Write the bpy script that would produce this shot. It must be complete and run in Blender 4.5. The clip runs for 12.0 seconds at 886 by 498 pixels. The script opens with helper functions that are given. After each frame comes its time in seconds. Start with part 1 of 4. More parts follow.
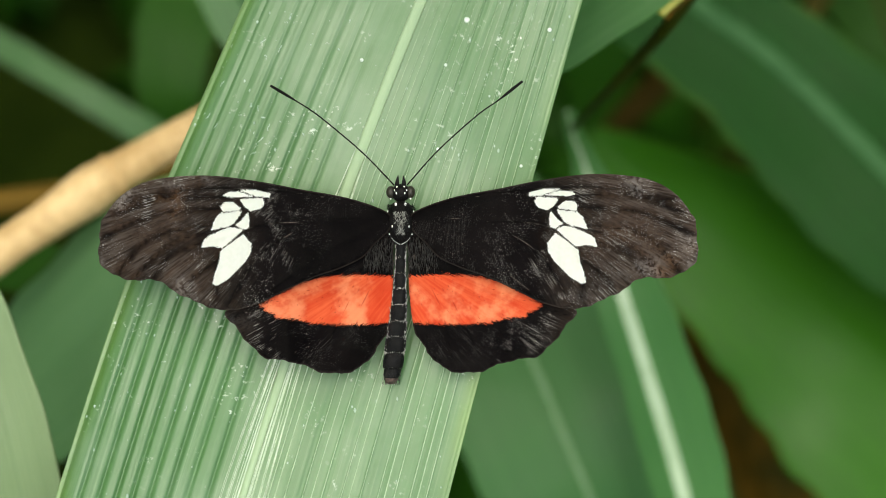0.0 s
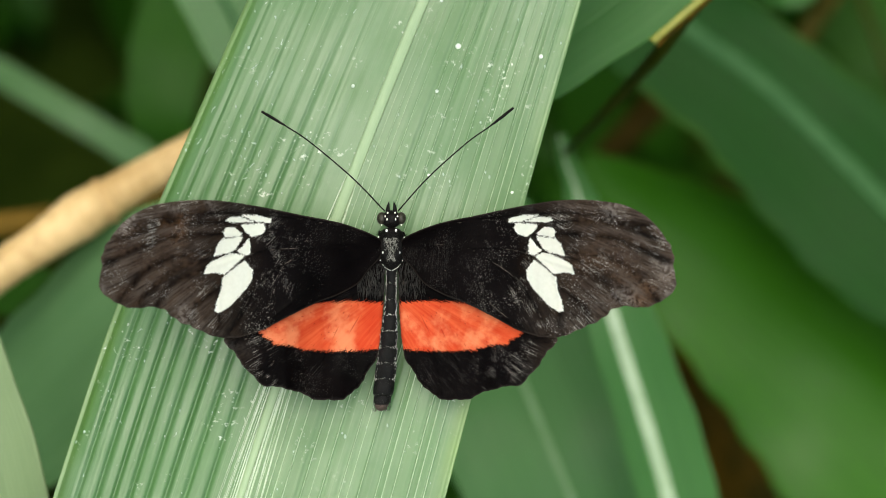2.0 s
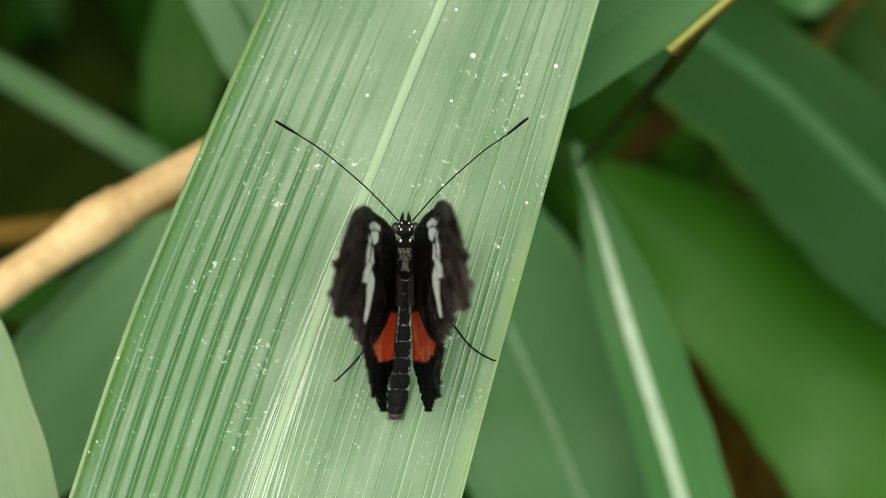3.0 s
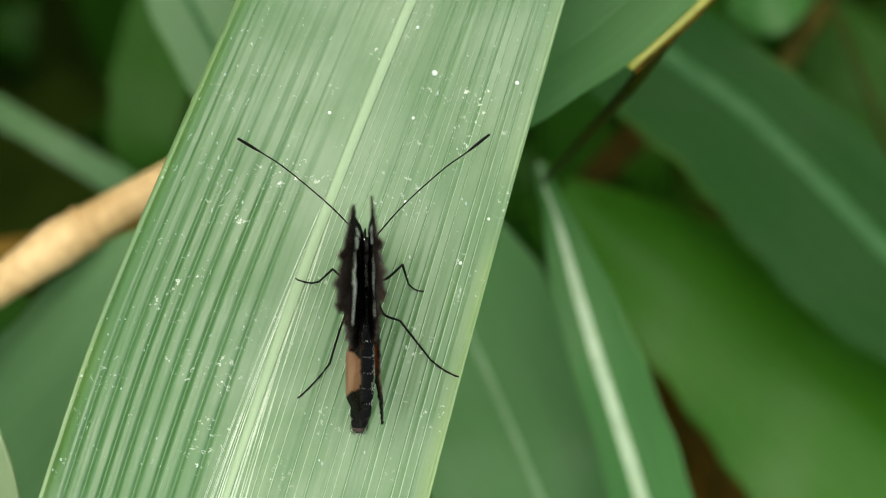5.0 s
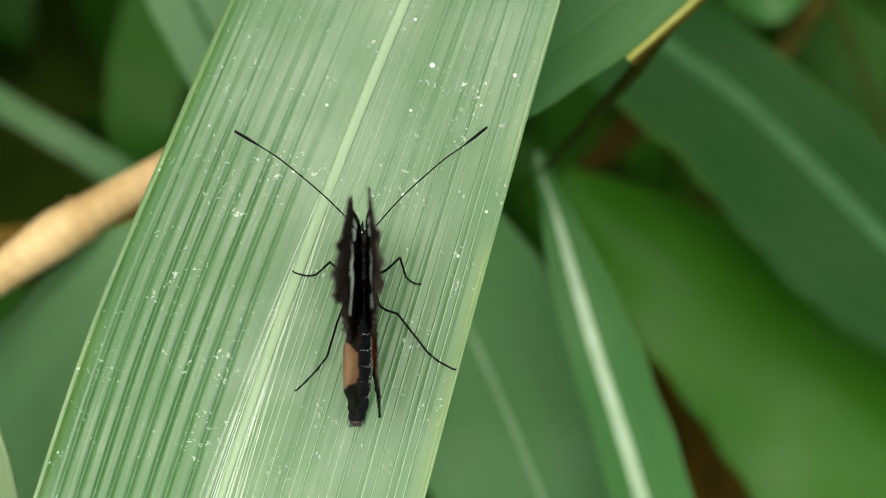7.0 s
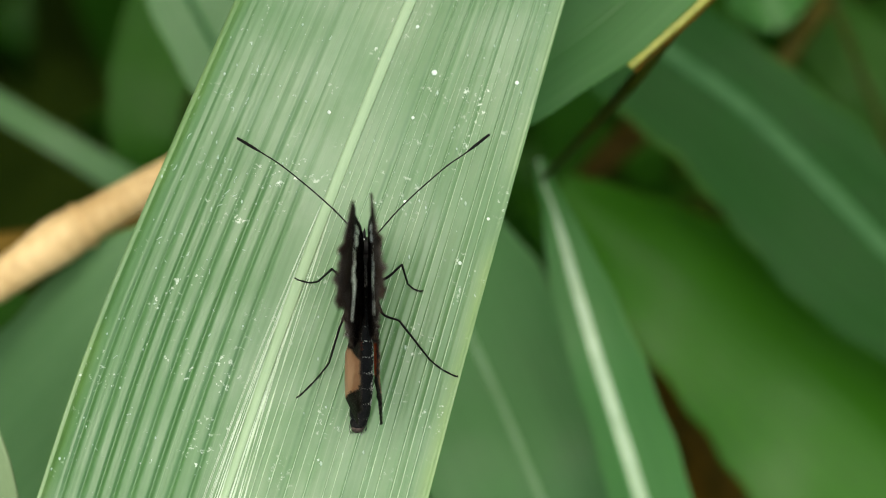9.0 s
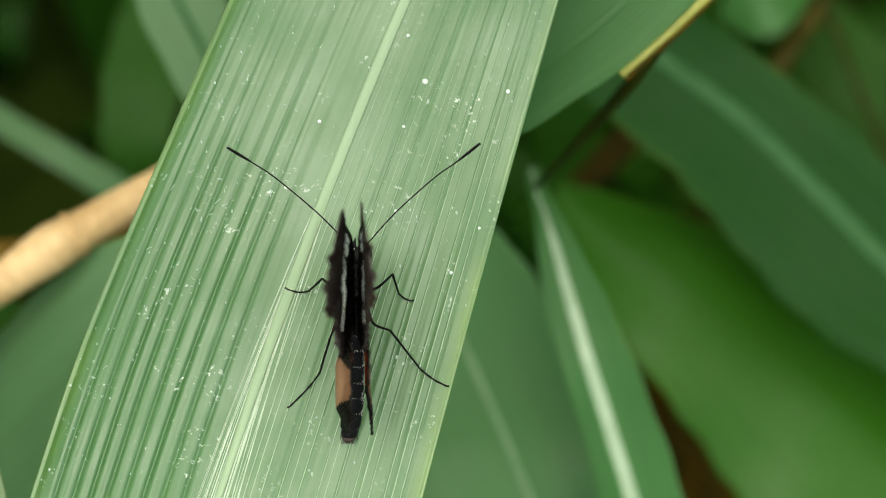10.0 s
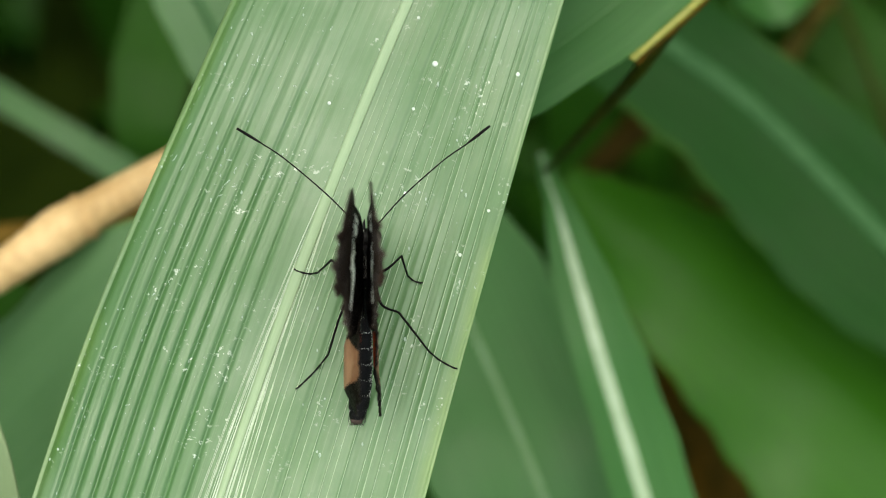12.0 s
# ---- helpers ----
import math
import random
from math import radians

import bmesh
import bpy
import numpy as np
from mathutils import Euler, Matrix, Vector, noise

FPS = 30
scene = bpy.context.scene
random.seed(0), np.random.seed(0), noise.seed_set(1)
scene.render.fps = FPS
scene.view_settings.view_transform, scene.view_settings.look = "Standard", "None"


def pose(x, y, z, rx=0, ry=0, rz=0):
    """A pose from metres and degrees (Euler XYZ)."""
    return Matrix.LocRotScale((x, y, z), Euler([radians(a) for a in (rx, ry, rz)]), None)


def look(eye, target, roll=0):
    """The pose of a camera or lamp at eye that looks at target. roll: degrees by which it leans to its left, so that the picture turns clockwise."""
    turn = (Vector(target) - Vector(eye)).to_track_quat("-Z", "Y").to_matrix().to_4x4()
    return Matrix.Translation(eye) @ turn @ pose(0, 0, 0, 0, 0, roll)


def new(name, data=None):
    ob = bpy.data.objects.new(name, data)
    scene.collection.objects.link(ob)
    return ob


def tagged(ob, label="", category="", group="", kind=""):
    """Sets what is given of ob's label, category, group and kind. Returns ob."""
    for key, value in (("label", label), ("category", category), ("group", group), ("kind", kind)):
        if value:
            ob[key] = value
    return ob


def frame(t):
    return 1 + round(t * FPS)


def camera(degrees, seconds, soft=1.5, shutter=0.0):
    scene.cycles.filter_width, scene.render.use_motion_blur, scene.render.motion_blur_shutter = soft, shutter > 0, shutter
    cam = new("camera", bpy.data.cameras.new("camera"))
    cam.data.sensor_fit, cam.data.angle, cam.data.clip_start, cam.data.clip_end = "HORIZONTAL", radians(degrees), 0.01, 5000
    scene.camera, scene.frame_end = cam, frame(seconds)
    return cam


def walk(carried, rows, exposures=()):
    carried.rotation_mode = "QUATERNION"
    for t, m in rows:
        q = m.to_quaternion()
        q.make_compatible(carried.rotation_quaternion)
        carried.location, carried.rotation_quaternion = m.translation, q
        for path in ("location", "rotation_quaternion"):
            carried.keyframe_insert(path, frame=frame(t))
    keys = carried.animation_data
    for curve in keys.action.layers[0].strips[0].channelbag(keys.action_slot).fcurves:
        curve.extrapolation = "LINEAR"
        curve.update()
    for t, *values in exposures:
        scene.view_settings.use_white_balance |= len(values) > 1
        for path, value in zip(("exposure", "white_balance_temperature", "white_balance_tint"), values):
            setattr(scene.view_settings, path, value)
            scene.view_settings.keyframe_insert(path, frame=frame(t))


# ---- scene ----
from mathutils import geometry

# Plan coordinates: millimetres on the big leaf (u across, v along, w towards the sky-facing side).
# PLACE tilts that plan, so that the leaf leans on the slope of the plant half a metre over the soil.
LEAN = 35.0
PLACE = pose(0, 0, 0.5, LEAN)
EYE = 296.42  # height of the lens over the leaf, mm

# ---- camera: millimetres off its mean place, and its turn in degrees (a rotation vector) ----
PATH = [
    (0, -2.18, -0.40, 0.11, -1.097, 0.504, 0.084),
    (0.5, -1.90, -0.33, 0.43, -1.257, 0.560, 0.087),
    (1, -1.69, 0.32, 0.50, -0.882, 0.511, 0.029),
    (1.5, -1.98, -0.08, -0.18, -0.609, 0.428, 0.195),
    (2, -1.72, 0.11, -0.17, -0.596, 0.385, 0.246),
    (2.5, -1.58, 0.77, -0.78, -0.530, 0.681, 0.316),
    (3, -1.40, 0.80, -1.35, -0.500, 0.775, 0.369),
    (5, -0.23, -0.14, -0.31, 0.060, 0.144, 0.120),
    (5.5, -0.00, 0.00, 0.00, -0.000, -0.000, 0.000),
    (6, -0.54, 0.51, -0.55, -0.267, 0.014, 0.030),
    (6.5, 0.26, 0.84, -0.33, -0.254, 0.081, 0.169),
    (7, -0.24, 0.91, -0.87, -0.308, 0.086, 0.139),
    (9, -0.41, 1.15, -0.57, -0.193, 0.097, 0.240),
    (9.5, -0.18, 0.90, -0.73, -0.007, 0.126, 0.238),
    (10, 0.31, 1.53, -1.60, -0.053, 0.031, 0.138),
    (10.5, 0.52, 1.15, -1.75, -0.093, 0.212, 0.219),
    (11, -0.27, 2.09, -2.42, -0.615, 0.269, 0.258),
    (11.5, 0.69, 1.44, -2.00, -0.421, 0.491, 0.431),
    (12, 0.49, 0.67, -1.32, -0.288, 0.271, 0.486),
]
cam = camera(20.0, 12.0, soft=0.6, shutter=0.25)
cam.data.dof.use_dof = True
cam.data.dof.focus_distance = 0.2905
cam.data.dof.aperture_fstop = 18.5


def cam_pose(x, y, z, a, b, c):
    turn = Vector((radians(a), radians(b), radians(c)))
    rot = Matrix.Rotation(turn.length, 4, turn.normalized()) if turn.length > 1e-9 else Matrix.Identity(4)
    return PLACE @ Matrix.Translation(Vector((x, y, EYE + z)) * 0.001) @ rot


walk(cam, [(t, cam_pose(*p)) for t, *p in PATH], exposures=[(0, 0.98, 7150, 0), (12, 0.98, 7150, 0)])

# ---- light: bright overcast sky over a garden ----
SUN_EL, SUN_AZ = 73.0, 192.0
world = bpy.data.worlds.new("sky")
world.use_nodes = True
scene.world = world
wn = world.node_tree.nodes
sky = wn.new("ShaderNodeTexSky")
sky.sky_type, sky.sun_disc = "NISHITA", False
sky.sun_elevation, sky.sun_rotation = radians(SUN_EL), radians(SUN_AZ)
sky.air_density, sky.dust_density = 1.0, 3.0
bg = wn["Background"]
bg.inputs["Strength"].default_value = 0.15
world.node_tree.links.new(sky.outputs[0], bg.inputs["Color"])
sun = new("sun", bpy.data.lights.new("sun", "SUN"))
sun.data.energy, sun.data.angle, sun.data.color = 2.6, radians(60), (1.0, 0.97, 0.92)
az, el = radians(SUN_AZ), radians(SUN_EL)
sun.matrix_world = look((math.sin(az) * math.cos(el) * 5, math.cos(az) * math.cos(el) * 5, math.sin(el) * 5), (0, 0, 0))


# ---- material helpers ----
class Nodes:
    """Short hand for building a node material."""

    def __init__(self, name):
        self.mat = bpy.data.materials.new(name)
        self.mat.use_nodes = True
        self.tree = self.mat.node_tree
        self.bsdf = self.tree.nodes["Principled BSDF"]

    def link(self, a, b):
        self.tree.links.new(a, b)

    def put(self, value, socket):
        if isinstance(value, bpy.types.NodeSocket):
            self.link(value, socket)
        else:
            socket.default_value = value

    def set(self, **values):
        for key, value in values.items():
            self.put(value, self.bsdf.inputs[key.replace("_", " ")])
        return self

    def coords(self, scale=(1, 1, 1), kind="Object", rot=(0, 0, 0)):
        tc = self.tree.nodes.new("ShaderNodeTexCoord")
        mp = self.tree.nodes.new("ShaderNodeMapping")
        mp.inputs["Scale"].default_value = scale
        mp.inputs["Rotation"].default_value = [radians(a) for a in rot]
        self.link(tc.outputs[kind], mp.inputs["Vector"])
        return mp.outputs[0]

    def noise(self, vec, scale, detail=3.0, rough=0.55, distort=0.0):
        n = self.tree.nodes.new("ShaderNodeTexNoise")
        n.inputs["Scale"].default_value, n.inputs["Detail"].default_value = scale, detail
        n.inputs["Roughness"].default_value, n.inputs["Distortion"].default_value = rough, distort
        self.link(vec, n.inputs["Vector"])
        return n.outputs["Fac"]

    def attr(self, name):
        n = self.tree.nodes.new("ShaderNodeAttribute")
        n.attribute_name = name
        return n.outputs["Fac"]

    def math(self, op, a, b=0.0, c=0.0):
        n = self.tree.nodes.new("ShaderNodeMath")
        n.operation = op
        for value, socket in zip((a, b, c), n.inputs):
            self.put(value, socket)
        return n.outputs[0]

    def ramp(self, fac, lo, hi, a=0.0, b=1.0):
        n = self.tree.nodes.new("ShaderNodeMapRange")
        n.interpolation_type = "SMOOTHSTEP"
        for value, socket in zip((fac, lo, hi, a, b), n.inputs):
            self.put(value, socket)
        return n.outputs[0]

    def mix(self, fac, a, b, kind="MIX"):
        n = self.tree.nodes.new("ShaderNodeMix")
        n.data_type, n.blend_type = "RGBA", kind
        self.put(fac, n.inputs["Factor"])
        for value, socket in ((a, n.inputs[6]), (b, n.inputs[7])):
            self.put((*value, 1) if isinstance(value, tuple) and len(value) == 3 else value, socket)
        return n.outputs[2]

    def bump(self, height, strength, distance):
        n = self.tree.nodes.new("ShaderNodeBump")
        n.inputs["Strength"].default_value, n.inputs["Distance"].default_value = strength, distance
        self.link(height, n.inputs["Height"])
        self.link(n.outputs[0], self.bsdf.inputs["Normal"])


def plain(name, dark, light, rough, scale, bump=0.2, spec=0.5, dist=0.0003):
    """A surface whose colour wanders between two tones at two sizes."""
    m = Nodes(name)
    v = m.coords()
    big, fine = m.noise(v, scale, 4), m.noise(v, scale * 9, 3)
    fac = m.math("ADD", m.math("MULTIPLY", big, 0.65), m.math("MULTIPLY", fine, 0.35))
    m.set(Base_Color=m.mix(m.ramp(fac, 0.3, 0.7), dark, light), Roughness=m.ramp(fine, 0.2, 0.8, rough - 0.08, rough + 0.08), Specular_IOR_Level=spec)
    m.bump(fine, bump, dist)
    return m.mat


def blade_material(name, dark, light, vein, rough=0.42, stripes=46.0, contrast=0.5, spec=0.5, chalk=0.0, margin=None, thin=0.22):
    """A grass-like leaf blade: parallel veins along it, mottling, a pale margin, chalky marks; thin is the share of light that it lets through."""
    m = Nodes(name)
    lines = m.noise(m.coords((stripes, 0.008, 1), "UV"), 1.0, 3, 0.5)
    broad = m.noise(m.coords((stripes * 0.2, 0.015, 1), "UV"), 1.0, 2)
    hair = m.noise(m.coords((stripes * 3.2, 0.012, 1), "UV"), 1.0, 2)
    mottle = m.noise(m.coords(), 90, 4)
    cloud = m.noise(m.coords(), 28, 3)
    fac = m.math("ADD", m.math("MULTIPLY", lines, 0.38), m.math("ADD", m.math("MULTIPLY", broad, 0.27), m.math("ADD", m.math("MULTIPLY", mottle, 0.15), m.math("MULTIPLY", cloud, 0.2))))
    col = m.mix(m.ramp(fac, 0.5 - contrast * 0.4, 0.5 + contrast * 0.4), dark, light)
    col = m.mix(m.math("MULTIPLY", m.ramp(hair, 0.56, 0.72), 0.14), col, vein)
    col = m.mix(m.ramp(m.attr("rim"), 0.965, 0.998, 0.0, 0.2), col, vein)
    if margin:
        edge = m.math("MULTIPLY", m.ramp(m.attr("rim"), 0.9, 0.99), m.ramp(cloud, 0.4, 0.62))
        col = m.mix(m.math("MULTIPLY", edge, 0.28), col, margin)
    if chalk:
        flecks = m.math("MULTIPLY", m.ramp(m.noise(m.coords(), 1300, 3, 0.7), 0.6, 0.68), m.ramp(m.noise(m.coords(), 150, 3), 0.5, 0.68))
        col = m.mix(m.math("MULTIPLY", flecks, chalk), col, (0.62, 0.7, 0.62))
        bloom = m.ramp(m.noise(m.coords(), 60, 5, 0.6), 0.45, 0.7)
        col = m.mix(m.math("MULTIPLY", bloom, 0.1), col, (0.36, 0.44, 0.36))
    pores = m.noise(m.coords((stripes * 1.6, 0.55, 1), "UV"), 1.0, 4, 0.7)
    col = m.mix(m.ramp(pores, 0.35, 0.65, 0.16, 0.0), col, dark)
    m.set(Base_Color=col, Roughness=m.ramp(mottle, 0.3, 0.7, rough - 0.06, rough + 0.1), Specular_IOR_Level=spec)
    m.bump(m.math("ADD", m.math("ADD", lines, m.math("MULTIPLY", pores, 0.5)), m.math("MULTIPLY", hair, 0.2)), 0.13, 0.0002)
    glow = m.tree.nodes.new("ShaderNodeBsdfTranslucent")
    m.link(m.mix(1.0, col, (1.0, 1.0, 0.3), "MULTIPLY"), glow.inputs["Color"])
    blend = m.tree.nodes.new("ShaderNodeMixShader")
    blend.inputs[0].default_value = thin
    m.link(m.bsdf.outputs[0], blend.inputs[1])
    m.link(glow.outputs[0], blend.inputs[2])
    m.link(blend.outputs[0], m.tree.nodes["Material Output"].inputs["Surface"])
    return m.mat


def wing_material():
    """Scaled wing: black-brown ground, white window spots, red band, worn scales, painted sheen; paler below."""
    m = Nodes("wing_scales")
    v = m.coords()
    fan = m.tree.nodes.new("ShaderNodeCombineXYZ")
    m.link(m.attr("fan"), fan.inputs[0])
    m.link(m.attr("reach"), fan.inputs[1])

    def rays(across, along, detail=3):
        mp = m.tree.nodes.new("ShaderNodeMapping")
        mp.inputs["Scale"].default_value = (across, along, 1)
        m.link(fan.outputs[0], mp.inputs["Vector"])
        return m.noise(mp.outputs[0], 1.0, detail, 0.6)

    dust = m.noise(v, 6500, 2, 0.6)
    grain = m.noise(v, 2300, 3)
    cloud = m.noise(v, 150, 4)
    patch = m.noise(v, 260, 4, 0.65)
    fine_ray, broad_ray = rays(95, 0.35), rays(26, 0.12)
    span, under = m.attr("span"), m.attr("under")
    outer = m.ramp(span, 0.42, 0.8)
    vein = m.attr("vein")
    brown = m.math("MULTIPLY", outer, m.ramp(m.math("ADD", m.math("MULTIPLY", cloud, 0.6), m.math("MULTIPLY", broad_ray, 0.4)), 0.38, 0.66))
    col = m.mix(m.ramp(cloud, 0.3, 0.7), (0.0012, 0.0009, 0.0011), (0.004, 0.003, 0.0033))
    col = m.mix(m.math("MULTIPLY", brown, m.ramp(grain, 0.2, 0.65)), col, (0.046, 0.028, 0.018))
    rust = m.math("MULTIPLY", m.ramp(m.noise(v, 95, 3), 0.6, 0.72), m.math("MULTIPLY", outer, m.ramp(grain, 0.3, 0.6)))
    col = m.mix(m.math("MULTIPLY", rust, 0.7), col, (0.075, 0.034, 0.012))
    # sheen on the cells between the veins, painted as paler colour towards the margin
    panel_sheen = m.math("MULTIPLY", m.ramp(vein, 0.12, 0.75), m.math("MULTIPLY", outer, m.ramp(m.attr("rim"), 1.0, 9.0, 1.0, 0.15)))
    col = m.mix(m.math("MULTIPLY", panel_sheen, m.ramp(fine_ray, 0.35, 0.65, 0.1, 0.8)), col, (0.07, 0.055, 0.046))
    # worn places: single pale scales, and streaks that follow the veins
    dots = m.math("MULTIPLY", m.ramp(m.noise(v, 7000, 2, 0.5), 0.62, 0.66), m.math("MULTIPLY", m.ramp(patch, 0.46, 0.62), m.ramp(fine_ray, 0.4, 0.6, 0.25, 1.0)))
    scratch = m.math("MULTIPLY", m.ramp(rays(330, 0.22), 0.57, 0.63), m.math("MULTIPLY", m.ramp(m.noise(v, 520, 4), 0.48, 0.58), m.ramp(m.noise(v, 170, 3), 0.44, 0.58)))
    worn = m.math("MAXIMUM", dots, m.math("MULTIPLY", scratch, 0.55))
    worn = m.math("MULTIPLY", worn, m.ramp(span, 0.2, 0.6, 0.1, 1.0))
    col = m.mix(m.math("MULTIPLY", worn, 0.95), col, (0.5, 0.47, 0.44))
    # whitish sheen in patches along the wing's edge, painted into the colour
    edge_sheen = m.math("MULTIPLY", m.ramp(m.attr("rim"), 0.5, 3.2, 1.0, 0.0), m.math("MULTIPLY", m.ramp(m.noise(v, 200, 3), 0.52, 0.66), m.ramp(grain, 0.36, 0.58)))
    col = m.mix(m.math("MULTIPLY", m.math("MULTIPLY", edge_sheen, outer), 0.28), col, (0.3, 0.27, 0.26))
    # veins: dark lines, here and there with pale bare edges
    col = m.mix(m.ramp(vein, 0.05, 0.17, 0.85, 0.0), col, (0.0008, 0.0006, 0.0007))
    col = m.mix(m.math("MULTIPLY", m.ramp(vein, 0.03, 0.08, 0.55, 0.0), m.math("MULTIPLY", m.ramp(m.noise(v, 210, 3), 0.5, 0.62), m.ramp(dust, 0.35, 0.6))), col, (0.2, 0.17, 0.15))
    jag = m.math("MULTIPLY", m.math("SUBTRACT", dust, 0.5), 0.9)
    ragged = m.math("MULTIPLY", m.math("SUBTRACT", fine_ray, 0.5), 1.1)
    red = m.mix(m.ramp(m.math("ADD", m.math("MULTIPLY", broad_ray, 0.5), m.math("MULTIPLY", cloud, 0.5)), 0.35, 0.66), (0.52, 0.045, 0.017), (0.66, 0.115, 0.045))
    red = m.mix(m.ramp(fine_ray, 0.28, 0.42, 0.1, 0.0), red, (0.42, 0.03, 0.012))
    # pale orange highlights on the red band, a sheen painted as colour
    red = m.mix(m.math("MULTIPLY", m.ramp(m.noise(v, 230, 4, 0.6), 0.46, 0.68), 0.6), red, (0.84, 0.32, 0.16))
    red = m.mix(m.math("MULTIPLY", m.ramp(m.noise(v, 2600, 2), 0.7, 0.76), 0.7), red, (0.03, 0.008, 0.005))
    red = m.mix(m.ramp(m.attr("vein"), 0.02, 0.1, 0.6, 0.0), red, (0.25, 0.02, 0.01))
    red = m.mix(under, red, m.mix(m.ramp(cloud, 0.35, 0.65), (0.26, 0.12, 0.06), (0.56, 0.33, 0.19)))
    rs = m.math("ADD", m.attr("red"), m.math("ADD", jag, ragged))
    col = m.mix(m.ramp(rs, -0.12, 0.12, 1.0, 0.0), col, red)
    ws = m.math("ADD", m.attr("white"), m.math("MULTIPLY", jag, 0.62))
    white = m.mix(m.ramp(grain, 0.3, 0.7), (0.95, 0.955, 0.93), (0.91, 0.915, 0.885))
    col = m.mix(m.ramp(ws, -0.05, 0.05, 1.0, 0.0), col, white)
    rim = m.ramp(m.attr("rim"), 0.03, 0.22, 0.6, 0.0)
    col = m.mix(m.math("MULTIPLY", rim, m.math("MULTIPLY", grain, 0.6)), col, (0.1, 0.08, 0.07))
    col = m.mix(m.math("MULTIPLY", under, m.math("MULTIPLY", m.ramp(rs, -0.1, 0.1), m.math("MULTIPLY", m.ramp(ws, -0.07, 0.07), m.ramp(span, 0.5, 0.66, 0.1, 0.75)))), col, (0.034, 0.022, 0.014))
    m.set(Base_Color=col, Roughness=m.ramp(grain, 0.2, 0.8, 0.38, 0.6), Specular_IOR_Level=0.02)
    m.bump(m.math("ADD", dust, m.math("ADD", m.math("MULTIPLY", patch, 0.5), m.math("MULTIPLY", broad_ray, 0.8))), 0.35, 0.0001)
    # light passes through the thin membrane where the scales are pale
    glow = m.tree.nodes.new("ShaderNodeBsdfTranslucent")
    m.link(m.mix(1.0, col, m.mix(outer, (0.003, 0.002, 0.0015), (0.1, 0.055, 0.03)), "ADD"), glow.inputs["Color"])
    blend = m.tree.nodes.new("ShaderNodeMixShader")
    m.link(m.math("ADD", 0.2, m.math("ADD", m.ramp(ws, -0.05, 0.05, 0.5, 0.0), m.ramp(rs, -0.12, 0.12, 0.16, 0.0))), blend.inputs[0])
    m.link(m.bsdf.outputs[0], blend.inputs[1])
    m.link(glow.outputs[0], blend.inputs[2])
    m.link(blend.outputs[0], m.tree.nodes["Material Output"].inputs["Surface"])
    return m.mat


